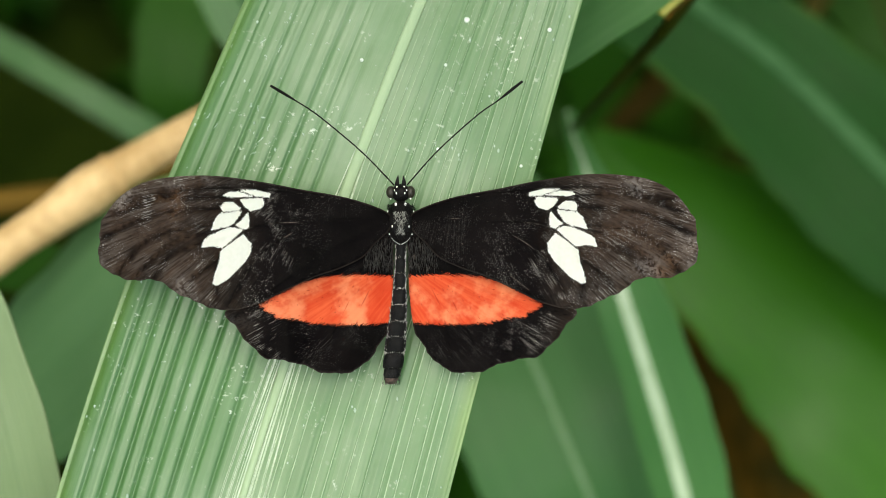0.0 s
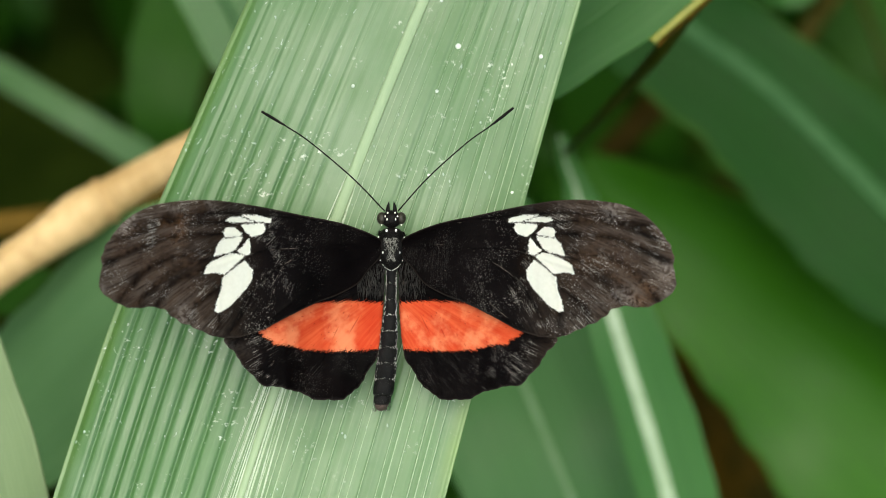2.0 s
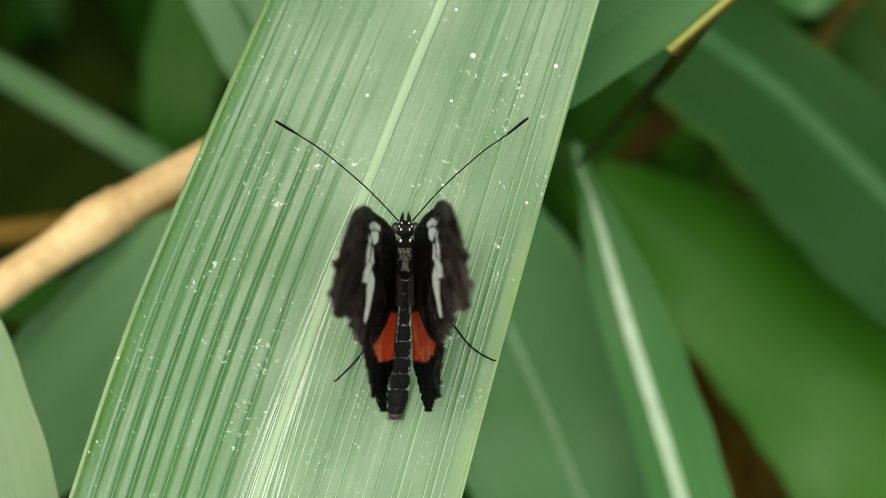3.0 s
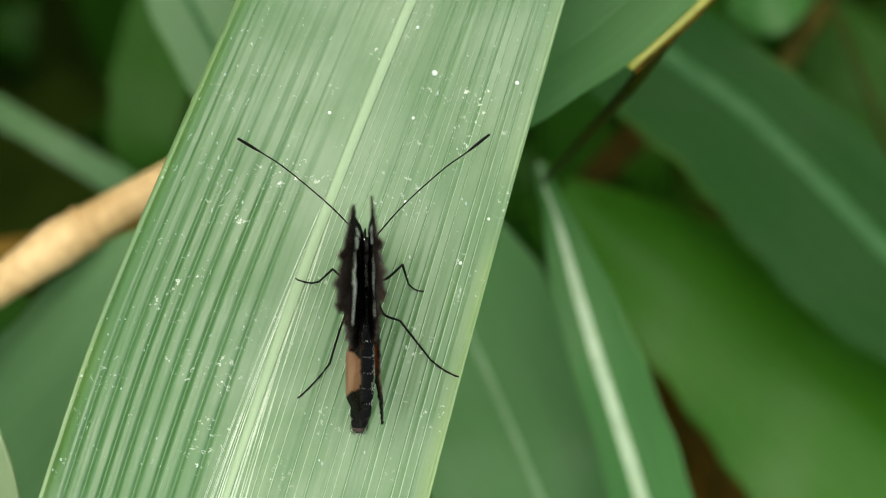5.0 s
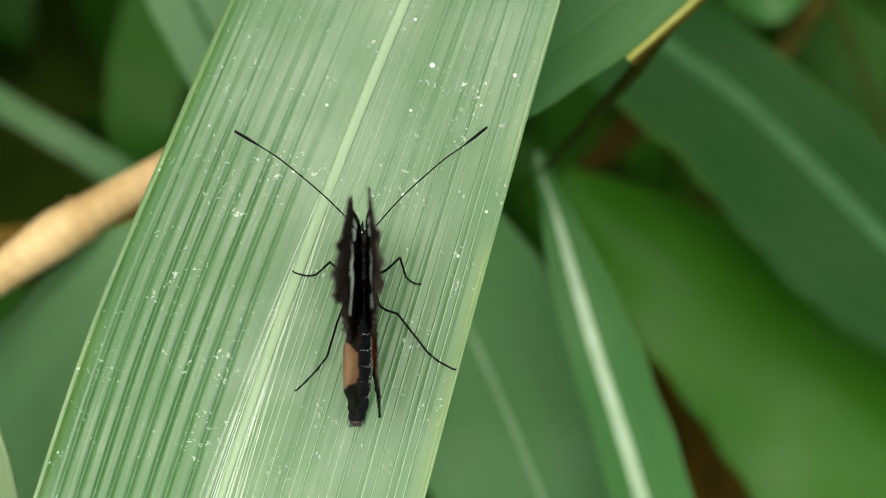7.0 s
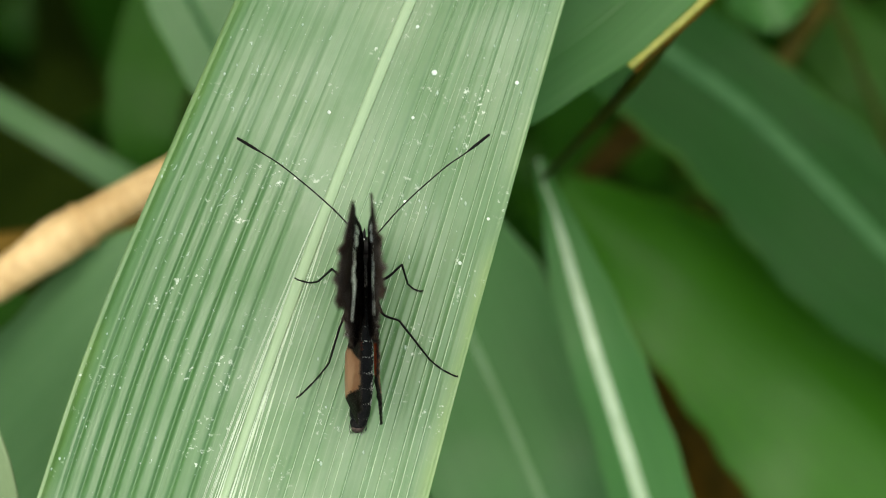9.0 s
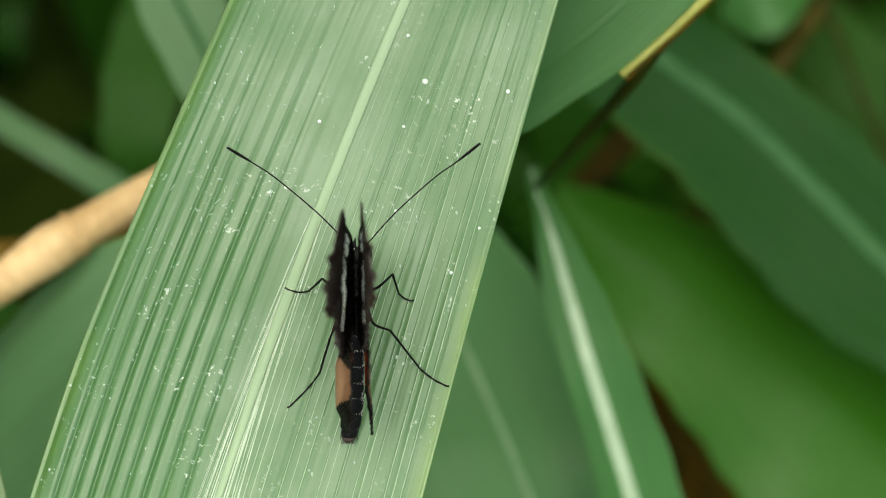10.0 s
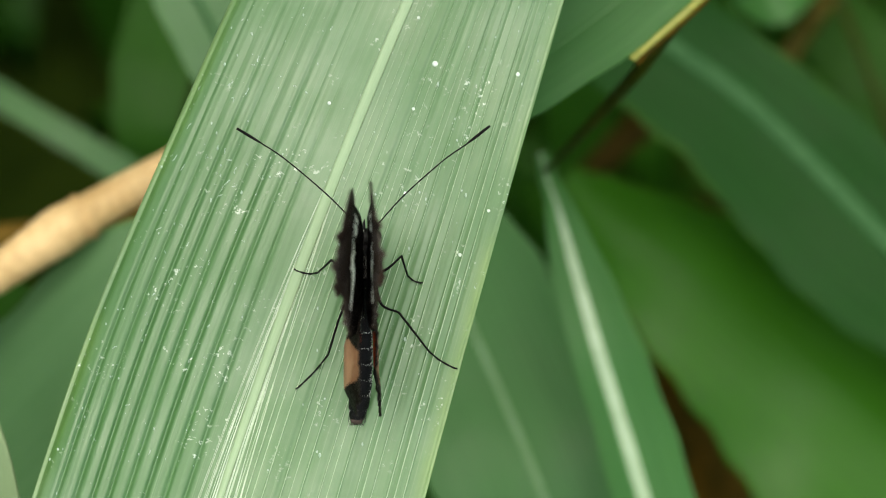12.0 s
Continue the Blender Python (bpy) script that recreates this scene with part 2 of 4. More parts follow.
MAT = {
    "leaf_big": blade_material("pale_green_blade", (0.036, 0.104, 0.027), (0.071, 0.177, 0.056), (0.33, 0.44, 0.26), 0.42, 40, 1.15, 0.6, 0.8, (0.24, 0.36, 0.05), 0.15),
    # side leaves, one plant: light, shade and sky sheen put into separate greens
    "leaf_soft": blade_material("matt_green_blade", (0.039, 0.14, 0.029), (0.066, 0.195, 0.052), (0.13, 0.26, 0.08), 0.42, 24, 0.6, 0.28, thin=0.3),
    # the margin tone paints the lit upper edge of the broad leaf
    "leaf_lush": blade_material("lush_green_blade", (0.026, 0.12, 0.003), (0.042, 0.165, 0.01), (0.07, 0.2, 0.01), 0.42, 24, 0.5, 0.2, margin=(0.12, 0.3, 0.01), thin=0.4),
    # darkest copy: the deep shade under the foliage is in its colour
    "leaf_shaded": blade_material("shaded_green_blade", (0.012, 0.055, 0.0035), (0.022, 0.08, 0.006), (0.04, 0.1, 0.015), 0.5, 26, 0.5, 0.12, thin=0.2),
    "leaf_blue": blade_material("bluish_green_blade", (0.0085, 0.045, 0.005), (0.015, 0.066, 0.012), (0.045, 0.12, 0.022), 0.45, 22, 0.5, 0.08, margin=(0.12, 0.24, 0.03), thin=0.2),
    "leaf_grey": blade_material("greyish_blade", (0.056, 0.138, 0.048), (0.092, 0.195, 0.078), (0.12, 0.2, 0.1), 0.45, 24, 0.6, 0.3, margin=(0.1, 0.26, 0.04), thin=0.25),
    "leaf_pale": blade_material("yellow_green_blade", (0.135, 0.21, 0.095), (0.19, 0.275, 0.14), (0.32, 0.42, 0.23), 0.5, 20, 0.5, 0.35),
    "rib": blade_material("pale_midrib", (0.22, 0.33, 0.18), (0.33, 0.44, 0.28), (0.45, 0.53, 0.39), 0.45, 5, 0.6, 0.4),
    "rib_mid": plain("soft_pale_midrib", (0.24, 0.34, 0.2), (0.36, 0.46, 0.31), 0.5, 260, 0.15),
    "rib_faint": plain("faint_green_midrib", (0.11, 0.22, 0.085), (0.18, 0.3, 0.15), 0.5, 260, 0.15, 0.3),
    "vein": plain("pale_vein", (0.26, 0.36, 0.22), (0.37, 0.47, 0.32), 0.45, 300, 0.15),
    "fibre": plain("whitish_fibre", (0.3, 0.39, 0.26), (0.46, 0.53, 0.42), 0.5, 300, 0.15),
    "rib_dim": plain("green_midrib", (0.02, 0.075, 0.02), (0.034, 0.1, 0.032), 0.5, 260, 0.15, 0.12),
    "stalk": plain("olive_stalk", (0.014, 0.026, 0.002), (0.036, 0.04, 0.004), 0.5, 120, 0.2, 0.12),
    "yellow": plain("yellow_withered_edge", (0.16, 0.18, 0.02), (0.3, 0.29, 0.05), 0.55, 160, 0.2),
    "cane": plain("dry_tan_cane", (0.42, 0.27, 0.11), (0.7, 0.5, 0.26), 0.6, 70, 0.3),
    "cane_dark": plain("dark_tan_cane", (0.08, 0.048, 0.006), (0.17, 0.1, 0.018), 0.7, 70, 0.3, 0.1),
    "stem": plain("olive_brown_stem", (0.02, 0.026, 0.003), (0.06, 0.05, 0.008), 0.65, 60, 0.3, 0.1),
    # green-black tones hold the shade that falls under the plants
    "soil": plain("shaded_green_soil", (0.01, 0.022, 0.002), (0.03, 0.05, 0.006), 0.9, 18, 0.8, 0.05, 0.01),
    "litter": plain("brown_leaf_litter", (0.014, 0.011, 0.001), (0.045, 0.028, 0.003), 0.75, 30, 0.4, 0.08),
    "litter_warm": plain("orange_brown_dry_leaf", (0.012, 0.018, 0.002), (0.12, 0.06, 0.006), 0.75, 95, 0.4, 0.08),
    "speck": plain("pale_dust", (0.42, 0.5, 0.44), (0.64, 0.7, 0.64), 0.8, 900, 0.3),
    "dust": plain("grey_green_dust", (0.2, 0.3, 0.21), (0.4, 0.49, 0.42), 0.8, 900, 0.3),
    "wing": wing_material(),
    "chitin": plain("black_fuzzy_body", (0.001, 0.001, 0.001), (0.005, 0.004, 0.004), 0.5, 900, 0.6, 0.12, 0.0001),
    "abdomen": plain("grey_black_abdomen", (0.0012, 0.0012, 0.0014), (0.008, 0.0075, 0.008), 0.6, 1500, 0.7, 0.12, 0.0001),
    "hair_grey": plain("grey_hair_scales", (0.1, 0.1, 0.09), (0.4, 0.4, 0.37), 0.7, 2000, 0.4, 0.3, 0.0001),
    "hair_pale": plain("pale_hair_scales", (0.24, 0.24, 0.22), (0.5, 0.5, 0.46), 0.7, 2000, 0.4, 0.3, 0.0001),
    "white_scale": plain("white_scales", (0.6, 0.6, 0.55), (0.8, 0.8, 0.76), 0.7, 2500, 0.4, 0.3, 0.0001),
    "eye": plain("brown_compound_eye", (0.012, 0.011, 0.008), (0.034, 0.03, 0.023), 0.3, 3000, 0.3, 0.25, 0.00004),
    "limb": plain("black_leg", (0.002, 0.002, 0.002), (0.006, 0.006, 0.005), 0.5, 2000, 0.4, 0.05, 0.0001),
    "band": plain("dim_grey_scales", (0.003, 0.003, 0.003), (0.05, 0.047, 0.045), 0.7, 1800, 0.4, 0.2, 0.0001),
    "tan_tip": plain("pinkish_brown_tip", (0.012, 0.009, 0.009), (0.09, 0.06, 0.05), 0.7, 1500, 0.4, 0.3, 0.0001),
}


# ---- mesh helpers ----
def plan(p):
    """A plan point in millimetres as a place in the world."""
    return PLACE @ (Vector(p) * 0.001)


def mesh_of(name, verts, faces, mat, smooth=True):
    me = bpy.data.meshes.new(name)
    me.from_pydata([tuple(v) for v in verts], [], [tuple(f) for f in faces])
    me.materials.append(mat)
    if smooth:
        me.shade_smooth()
    return me


def part(name, me, parent, label=""):
    ob = new(name, me)
    ob.parent = parent
    if label:
        ob["label"] = label
    return ob


def spline(pts, n):
    """n points on a smooth curve through pts (tuples of any length)."""
    p = np.array(pts, float)
    p = np.vstack([2 * p[0] - p[1], p, 2 * p[-1] - p[-2]])
    out = []
    for s in np.linspace(0, len(pts) - 1 - 1e-9, n):
        i, f = int(s), s - int(s)
        a, b, c, d = p[i:i + 4]
        out.append(0.5 * (2 * b + (c - a) * f + (2 * a - 5 * b + 4 * c - d) * f * f + (3 * b - a - 3 * c + d) * f ** 3))
    return np.array(out)


def tube_data(path, radii, sides=10, flat=1.0):
    """Verts and faces of a closed tube along path; flat squeezes it."""
    path = np.array(path, float)
    n = len(path)
    radii = np.broadcast_to(np.array(radii, float), (n,)) if np.ndim(radii) == 0 else np.array(radii)
    tan = np.gradient(path, axis=0)
    tan /= np.linalg.norm(tan, axis=1)[:, None] + 1e-12
    ref = np.array([0, 0, 1.0]) if abs(tan[:, 2]).mean() < 0.8 else np.array([1.0, 0, 0])
    verts, faces = [], []
    for i in range(n):
        a = np.cross(tan[i], ref)
        a /= np.linalg.norm(a)
        b = np.cross(a, tan[i])
        for k in range(sides):
            ang = 2 * math.pi * k / sides
            verts.append(path[i] + radii[i] * (math.cos(ang) * a + flat * math.sin(ang) * b))
    for i in range(n - 1):
        for k in range(sides):
            j = (k + 1) % sides
            faces.append((i * sides + k, i * sides + j, (i + 1) * sides + j, (i + 1) * sides + k))
    verts += [path[0], path[-1]]
    for k in range(sides):
        j = (k + 1) % sides
        faces.append((len(verts) - 2, j, k))
        faces.append((len(verts) - 1, (n - 1) * sides + k, (n - 1) * sides + j))
    return verts, faces


def join(chunks):
    verts, faces = [], []
    for v, f in chunks:
        faces += [tuple(i + len(verts) for i in q) for q in f]
        verts += list(v)
    return verts, faces


def ball(c, r, rings=8, sides=12):
    """An ellipsoid at c with radii r."""
    verts, faces = [], []
    for i in range(rings + 1):
        th = math.pi * i / rings
        for k in range(sides):
            ph = 2 * math.pi * k / sides
            verts.append((c[0] + r[0] * math.sin(th) * math.cos(ph), c[1] + r[1] * math.sin(th) * math.sin(ph), c[2] + r[2] * math.cos(th)))
    for i in range(rings):
        for k in range(sides):
            j = (k + 1) % sides
            faces.append((i * sides + k, (i + 1) * sides + k, (i + 1) * sides + j, i * sides + j))
    return verts, faces


def put_float(me, name, values):
    me.attributes.new(name, "FLOAT", "POINT").data.foreach_set("value", np.array(values, dtype=np.float32))


def sheet(name, grid, uvs, rim, mat, thick):
    """A thin closed blade from a grid of points (rows x columns x 3, metres), with uv and rim values per point."""
    nr, nc, _ = grid.shape
    du, dv = np.gradient(grid, axis=1), np.gradient(grid, axis=0)
    nor = np.cross(du, dv)
    nor /= np.linalg.norm(nor, axis=2)[..., None] + 1e-15
    top, low = grid, grid - nor * thick
    verts = np.concatenate([top.reshape(-1, 3), low.reshape(-1, 3)])
    off = nr * nc
    idx = np.arange(off).reshape(nr, nc)
    a, b, c, d = idx[:-1, :-1].ravel(), idx[:-1, 1:].ravel(), idx[1:, 1:].ravel(), idx[1:, :-1].ravel()
    faces = np.concatenate([np.stack([a, b, c, d], 1), np.stack([a, d, c, b], 1) + off])
    loop = list(idx[0]) + list(idx[1:, -1]) + list(idx[-1, -2::-1]) + list(idx[-2:0:-1, 0])
    side = [(p + off, q + off, q, p) for p, q in zip(loop, loop[1:] + loop[:1])]
    me = mesh_of(name, verts.tolist(), faces.tolist() + side, mat)
    put_float(me, "rim", np.concatenate([rim.ravel(), rim.ravel()]))
    both = np.concatenate([uvs.reshape(-1, 2), uvs.reshape(-1, 2)])
    vi = np.empty(len(me.loops), dtype=np.int32)
    me.loops.foreach_get("vertex_index", vi)
    me.uv_layers.new(name="blade").data.foreach_set("uv", both[vi].astype(np.float32).ravel())
    return me


# ---- ground ----
def ground():
    n = 60
    xs = np.sign(np.linspace(-1, 1, n)) * np.abs(np.linspace(-1, 1, n)) ** 3 * 60
    verts = [(x, y, 0.02 * noise.noise(Vector((x * 6, y * 6, 0))) if abs(x) < 3 and abs(y) < 3 else 0.0) for y in xs for x in xs]
    faces = [(j * n + i, j * n + i + 1, (j + 1) * n + i + 1, (j + 1) * n + i) for j in range(n - 1) for i in range(n - 1)]
    ob = new("ground", mesh_of("ground", verts, faces, MAT["soil"]))
    tagged(ob, "soil under the plants, coloured green-black for their shade", "ground", kind="structure")


ground()


# ---- the big leaf ----
def big_mid(v):
    return -16.5 + 0.3707 * v + 0.00093 * v * v


def big_half(v, side):
    w = 21.3 - 0.0204 * v + 0.6 * np.exp(-((v + 10) / 18.0) ** 2) if side < 0 else 21.7 - 0.1 * np.clip(v, -60, 60) - 0.0007 * np.clip(v, -60, 60) ** 2
    top = np.clip((150 - v) / 100, 0.02, 1) ** 0.7
    low = np.clip((v + 150) / 90, 0.12, 1) ** 0.8
    return w * top * low


def big_bend(v):
    """The long arch of the leaf, mm."""
    x = v + 10.0
    return 0.3 - np.where(x > 0, 0.6, -3.5) * (np.sqrt(1 + 2 * (x / 40.0) ** 2) - 1)


def big_dish(t):
    """How the leaf's halves slope and its margins curl, mm."""
    a = np.abs(t)
    return np.where(t < 0, -1.3, 1.0) * a ** 1.5 - 0.8 * np.clip((a - 0.85) / 0.15, 0, 1) ** 2 * np.where(t < 0, 1.0, 0.3)


def big_height(t, v):
    """Height of the big leaf's face over its plan, mm, at t (-1 to 1 across) and v along."""
    bend = big_bend(v)
    a, dish = np.abs(t), big_dish(t)
    near = np.clip((a - 0.07) / 0.12, 0, 1)
    fade = 0.53 - 0.41 * np.tanh((v - 2) / 20)
    wander = t + 0.012 * np.sin(t * 9 + v * 0.02)
    ridge = 0.35 - (1 - np.abs(np.sin(np.pi * wander / 0.098))) ** 2.0
    crease = (wander / 0.086) % 1.0
    left = 0.44 * fade * ridge * np.where(a > 0.35, 1.0, 0.85) + 0.012 * np.sin(wander * 150)
    right = 0.06 * np.cos(2 * np.pi * crease) * (0.7 + 0.3 * np.sin(t * 31)) + 0.08 * np.exp(-((crease - 0.5) / 0.07) ** 2) + 0.01 * np.sin(wander * 170)
    pleat = near * np.where(t < 0, left, right)
    return bend + dish + pleat


def big_point(t, v):
    half = np.where(t < 0, big_half(v, -1), big_half(v, 1))
    grow = 1 - (big_bend(v) + big_dish(t)) / EYE
    return np.stack([(big_mid(v) + t * half) * grow, v * grow, big_height(t, v)], -1)


def stalk_down(start, out, radius, mat, parent, lead=None):
    """A stalk from a leaf's base (plan point) by way of `out` (world x, y) down into the soil."""
    a = plan(start)
    path = [a] if lead is None else [plan(lead), a]
    path += [Vector((a.x * 0.4 + out[0] * 0.6, a.y * 0.4 + out[1] * 0.6, a.z * 0.8)), Vector((out[0], out[1], a.z * 0.45)), Vector((out[0], out[1], -0.02))]
    pts = spline([tuple(p) for p in path], 26)
    rad = np.linspace(radius, radius * 1.8, 26) * 0.001
    inv = parent.matrix_world.inverted()
    verts, faces = tube_data([inv @ Vector(p) for p in pts], rad, 8)
    return part("stalk", mesh_of("stalk", verts, faces, mat), parent)


def leaf_empty(name, foot, label, group=""):
    ob = new(name)
    ob.empty_display_size = 0.02
    ob.matrix_world = Matrix.Translation((foot[0], foot[1], 0))
    tagged(ob, label, "leaf", group)
    return ob


def to_local(parent, pts):
    m = parent.matrix_world.inverted() @ PLACE
    p = np.array(pts, float).reshape(-1, 3) * 0.001
    return (p @ np.array(m.to_3x3()).T + np.array(m.translation)).reshape(np.shape(pts))


def big_leaf():
    foot = (-0.075, -0.19)
    leaf = leaf_empty("leaf", foot, "broad pale green ribbed leaf with a whitish midrib and dusty flecks")
    v = np.concatenate([np.linspace(-150, -45, 40), np.linspace(-44, 44, 130), np.linspace(45, 150, 40)])
    t = np.linspace(-1, 1, 420)
    T, V = np.meshgrid(t, v)
    me = sheet("blade", to_local(leaf, big_point(T, V)), np.stack([T, V], -1), np.abs(T), MAT["leaf_big"], 0.00025)
    part("blade", me, leaf)
    # midrib: a low flat bar that widens towards the base
    vv = np.linspace(-150, 148, 160)
    tt = np.linspace(-1, 1, 9)
    TT, VV = np.meshgrid(tt, vv)
    wide = 0.74 - 0.26 * np.clip((-VV - 6) / 24, 0, 1)
    wide = wide * np.clip((150 - VV) / 100, 0.05, 1)
    grow = 1 - big_bend(VV) / EYE
    rib = np.stack([(big_mid(VV) + TT * wide) * grow, VV * grow, big_height(np.zeros_like(TT), VV) + 0.07 + 0.16 * (1 - TT ** 2)], -1)
    part("midrib", sheet("midrib", to_local(leaf, rib), np.stack([TT, VV], -1), TT * 0, MAT["rib"], 0.0003), leaf, "whitish midrib")
    # raised side veins
    rnd = random.Random(4)
    for c0 in [(k + 0.5) * 0.086 for k in range(0, 11)] + [k * 0.043 + rnd.uniform(-0.01, 0.01) for k in (2, 4, 8, 12, 16, 20)]:
        vs = np.linspace(-120, 110, 90)
        p = big_point(c0 - 0.012 * np.sin(c0 * 9 + vs * 0.02), vs)
        p[:, 2] += 0.02
        verts, faces = tube_data(to_local(leaf, p), rnd.uniform(0.038, 0.068) * 0.001 * np.clip((26 - vs) / 34, 0.12, 1), 6)
        part("vein", mesh_of("vein", verts, faces, MAT["vein"]), leaf)
    # fibres that leave the midrib towards the base
    for k in range(38):
        sgn = -1 if k % 2 else 1
        far, start = 0.2 + 2.4 * rnd.random() ** 1.4, rnd.uniform(-12, 14)
        vs = np.linspace(start, -120, 60)
        off = sgn * (0.35 + far * np.clip((start - vs) / 45, 0, 1) ** 0.8)
        t0 = off / np.where(off < 0, big_half(vs, -1), big_half(vs, 1))
        p = big_point(t0, vs)
        p[:, 2] += 0.03
        verts, faces = tube_data(to_local(leaf, p), rnd.uniform(0.025, 0.05) * 0.001, 6)
        part("fibre", mesh_of("fibre", verts, faces, MAT["fibre"]), leaf)
    # dust and dried droplets
    chunks = []
    marks = [((-4.0, 26.3, 0), 0.22), ((-2.0, 20.9, 0), 0.36), ((7.7, 19.7, 0), 0.26), ((-14.4, 16.2, 0), 0.22), ((-4.5, 15.6, 0), 0.2), ((-5.4, 5.7, 0), 0.2), ((4.4, 3.7, 0), 0.2), ((1.1, -1.5, 0), 0.24)]
    for (x, y, _), r in marks:
        t0 = (x - big_mid(y)) / big_half(y, 1 if x > big_mid(y) else -1)
        z = float(big_height(np.array(t0), np.array(y)))
        verts, faces = ball((x, y, z), (r, r, r * 0.4), 6, 10)
        part("dried_drop", mesh_of("dried_drop", to_local(leaf, verts), faces, MAT["speck"]), leaf, "pale dried drop")
    for i in range(300):
        t0, v0 = rnd.uniform(-0.97, 0.97), rnd.uniform(-40, 40)
        if rnd.random() < 0.4:
            t0 = -abs(t0) ** 0.4
        x, y, z = big_point(np.array(t0), np.array(v0))
        r = min(0.03 + 0.035 * rnd.expovariate(1.0), 0.18)
        chunks.append(ball((x, y, z), (r, r * rnd.uniform(1, 2.2), r * 0.4), 4, 6))
    for i in range(60):
        t0, v0 = -rnd.uniform(0.35, 0.97), rnd.gauss(8, 14)
        turn, size = rnd.uniform(0, 3.1), rnd.uniform(0.04, 0.1)
        for k in range(rnd.randint(3, 9)):
            x, y, z = big_point(np.array(t0), np.array(v0))
            r = size * rnd.uniform(0.4, 1.0)
            chunks.append(ball((x, y, z), (r, r * rnd.uniform(0.7, 1.8), r * 0.35), 4, 6))
            turn += rnd.uniform(-0.8, 0.8)
            t0, v0 = t0 + 0.07 * math.cos(turn) / 21, v0 + 0.09 * math.sin(turn)
    verts, faces = join(chunks)
    ob = part("dust", mesh_of("dust", to_local(leaf, verts), faces, MAT["dust"]), leaf, "pale dust flecks")
    ob["kind"] = "stuff"
    stalk_down((float(big_mid(-150)), -150, float(big_height(np.array(0.0), np.array(-150.0)))), foot, 2.2, MAT["stalk"], leaf)
    return leaf


big_leaf()


# ---- the leaves round and behind it ----
def side_leaf(label, mids, halves, foot, mat, rib, roll=0.0, fold=0.12, rib_half=0.8, base=-1, wave=0.3, group="leaves of the thicket", seed=1):
    """A blade along mids (plan mm) with (left, right) half widths; its stalk starts at the end `base` (0 first, -1 last)."""
    leaf = leaf_empty("leaf", foot, label, group)
    n, m = 70, 61
    mid = spline(mids, n)
    half = spline(halves, n)
    tan = np.gradient(mid, axis=0)
    tan /= np.linalg.norm(tan, axis=1)[:, None]
    across = np.cross(tan, np.array([0, 0, 1.0]))
    across /= np.linalg.norm(across, axis=1)[:, None]
    up = np.cross(across, tan)
    c, s = math.cos(radians(roll)), math.sin(radians(roll))
    across, up = across * c + up * s, up * c - across * s
    t = np.linspace(-1, 1, m)
    dist = np.concatenate([[0], np.cumsum(np.linalg.norm(np.diff(mid, axis=0), axis=1))])
    grid = np.zeros((n, m, 3))
    rnd = random.Random(seed)
    k1, k2, ph = rnd.uniform(0.05, 0.09), rnd.uniform(0.11, 0.2), rnd.uniform(0, 6)
    for i in range(n):
        w = np.where(t < 0, half[i, 0], half[i, 1]) * (1 + 0.02 * math.sin(dist[i] * 0.5 + ph))
        rise = fold * w * np.abs(t) ** 1.3 + 0.09 * np.sin(t * 60) * (np.abs(t) > 0.06)
        rise = rise + wave * np.abs(t) ** 2 * np.sin(dist[i] * k1 + ph + t * 2) + 0.4 * wave * t * np.sin(dist[i] * k2)
        grid[i] = mid[i] + np.outer(t * w, across[i]) + np.outer(rise, up[i])
    T, V = np.meshgrid(t, dist)
    part("blade", sheet("blade", to_local(leaf, grid), np.stack([T, V], -1), np.abs(T), mat, 0.0003), leaf)
    if rib is not None:
        tt = np.linspace(-1, 1, 7)
        bar = np.zeros((n, 7, 3))
        for i in range(n):
            w = rib_half * min(1, 1.3 * (half[i].mean() / max(h.mean() for h in half)) ** 1.2)
            bar[i] = mid[i] + np.outer(tt * w, across[i]) + np.outer(0.1 + 0.3 * (1 - tt ** 2), up[i])
        TT, VV = np.meshgrid(tt, dist)
        part("midrib", sheet("midrib", to_local(leaf, bar), np.stack([TT, VV], -1), TT * 0, rib, 0.0003), leaf)
    stalk_down(tuple(mid[base]), foot, max(0.8, 0.12 * float(half[base].mean())), MAT["stalk"], leaf)
    return leaf


G = MAT
fresh = side_leaf("fresh green leaf tapering behind the ribbed leaf", [(-2.9, 13.5, -40), (5.6, 19.8, -38), (20.6, 30.9, -36), (29.7, 39.8, -36), (42.5, 53.2, -40), (73.4, 75.4, -60)],
          [(2, 2), (5, 5.5), (6.5, 6.7), (6.5, 6.7), (5, 5), (2, 2)], (0.33, 0.15), G["leaf_soft"], None, 12, 0.05, seed=2)
rim_path = spline([(23.4, 24.2, -35), (24.5, 25.4, -35), (27.3, 28.0, -35), (30.6, 31.1, -35), (34.0, 34.5, -35), (38.6, 39.0, -36)], 30)
verts, faces = tube_data(to_local(fresh, rim_path), np.linspace(0.7, 1.5, 30) * 0.001, 10, 0.45)
part("withered_margin", mesh_of("withered_margin", verts, faces, MAT["yellow"]), fresh, "yellowed leaf margin")
verts, faces = tube_data(to_local(fresh, rim_path + np.array([0.75, -0.75, -0.5])), np.linspace(0.3, 0.65, 30) * 0.001, 8)
part("brown_edge", mesh_of("brown_edge", verts, faces, MAT["litter_warm"]), fresh, "brown dried edge")
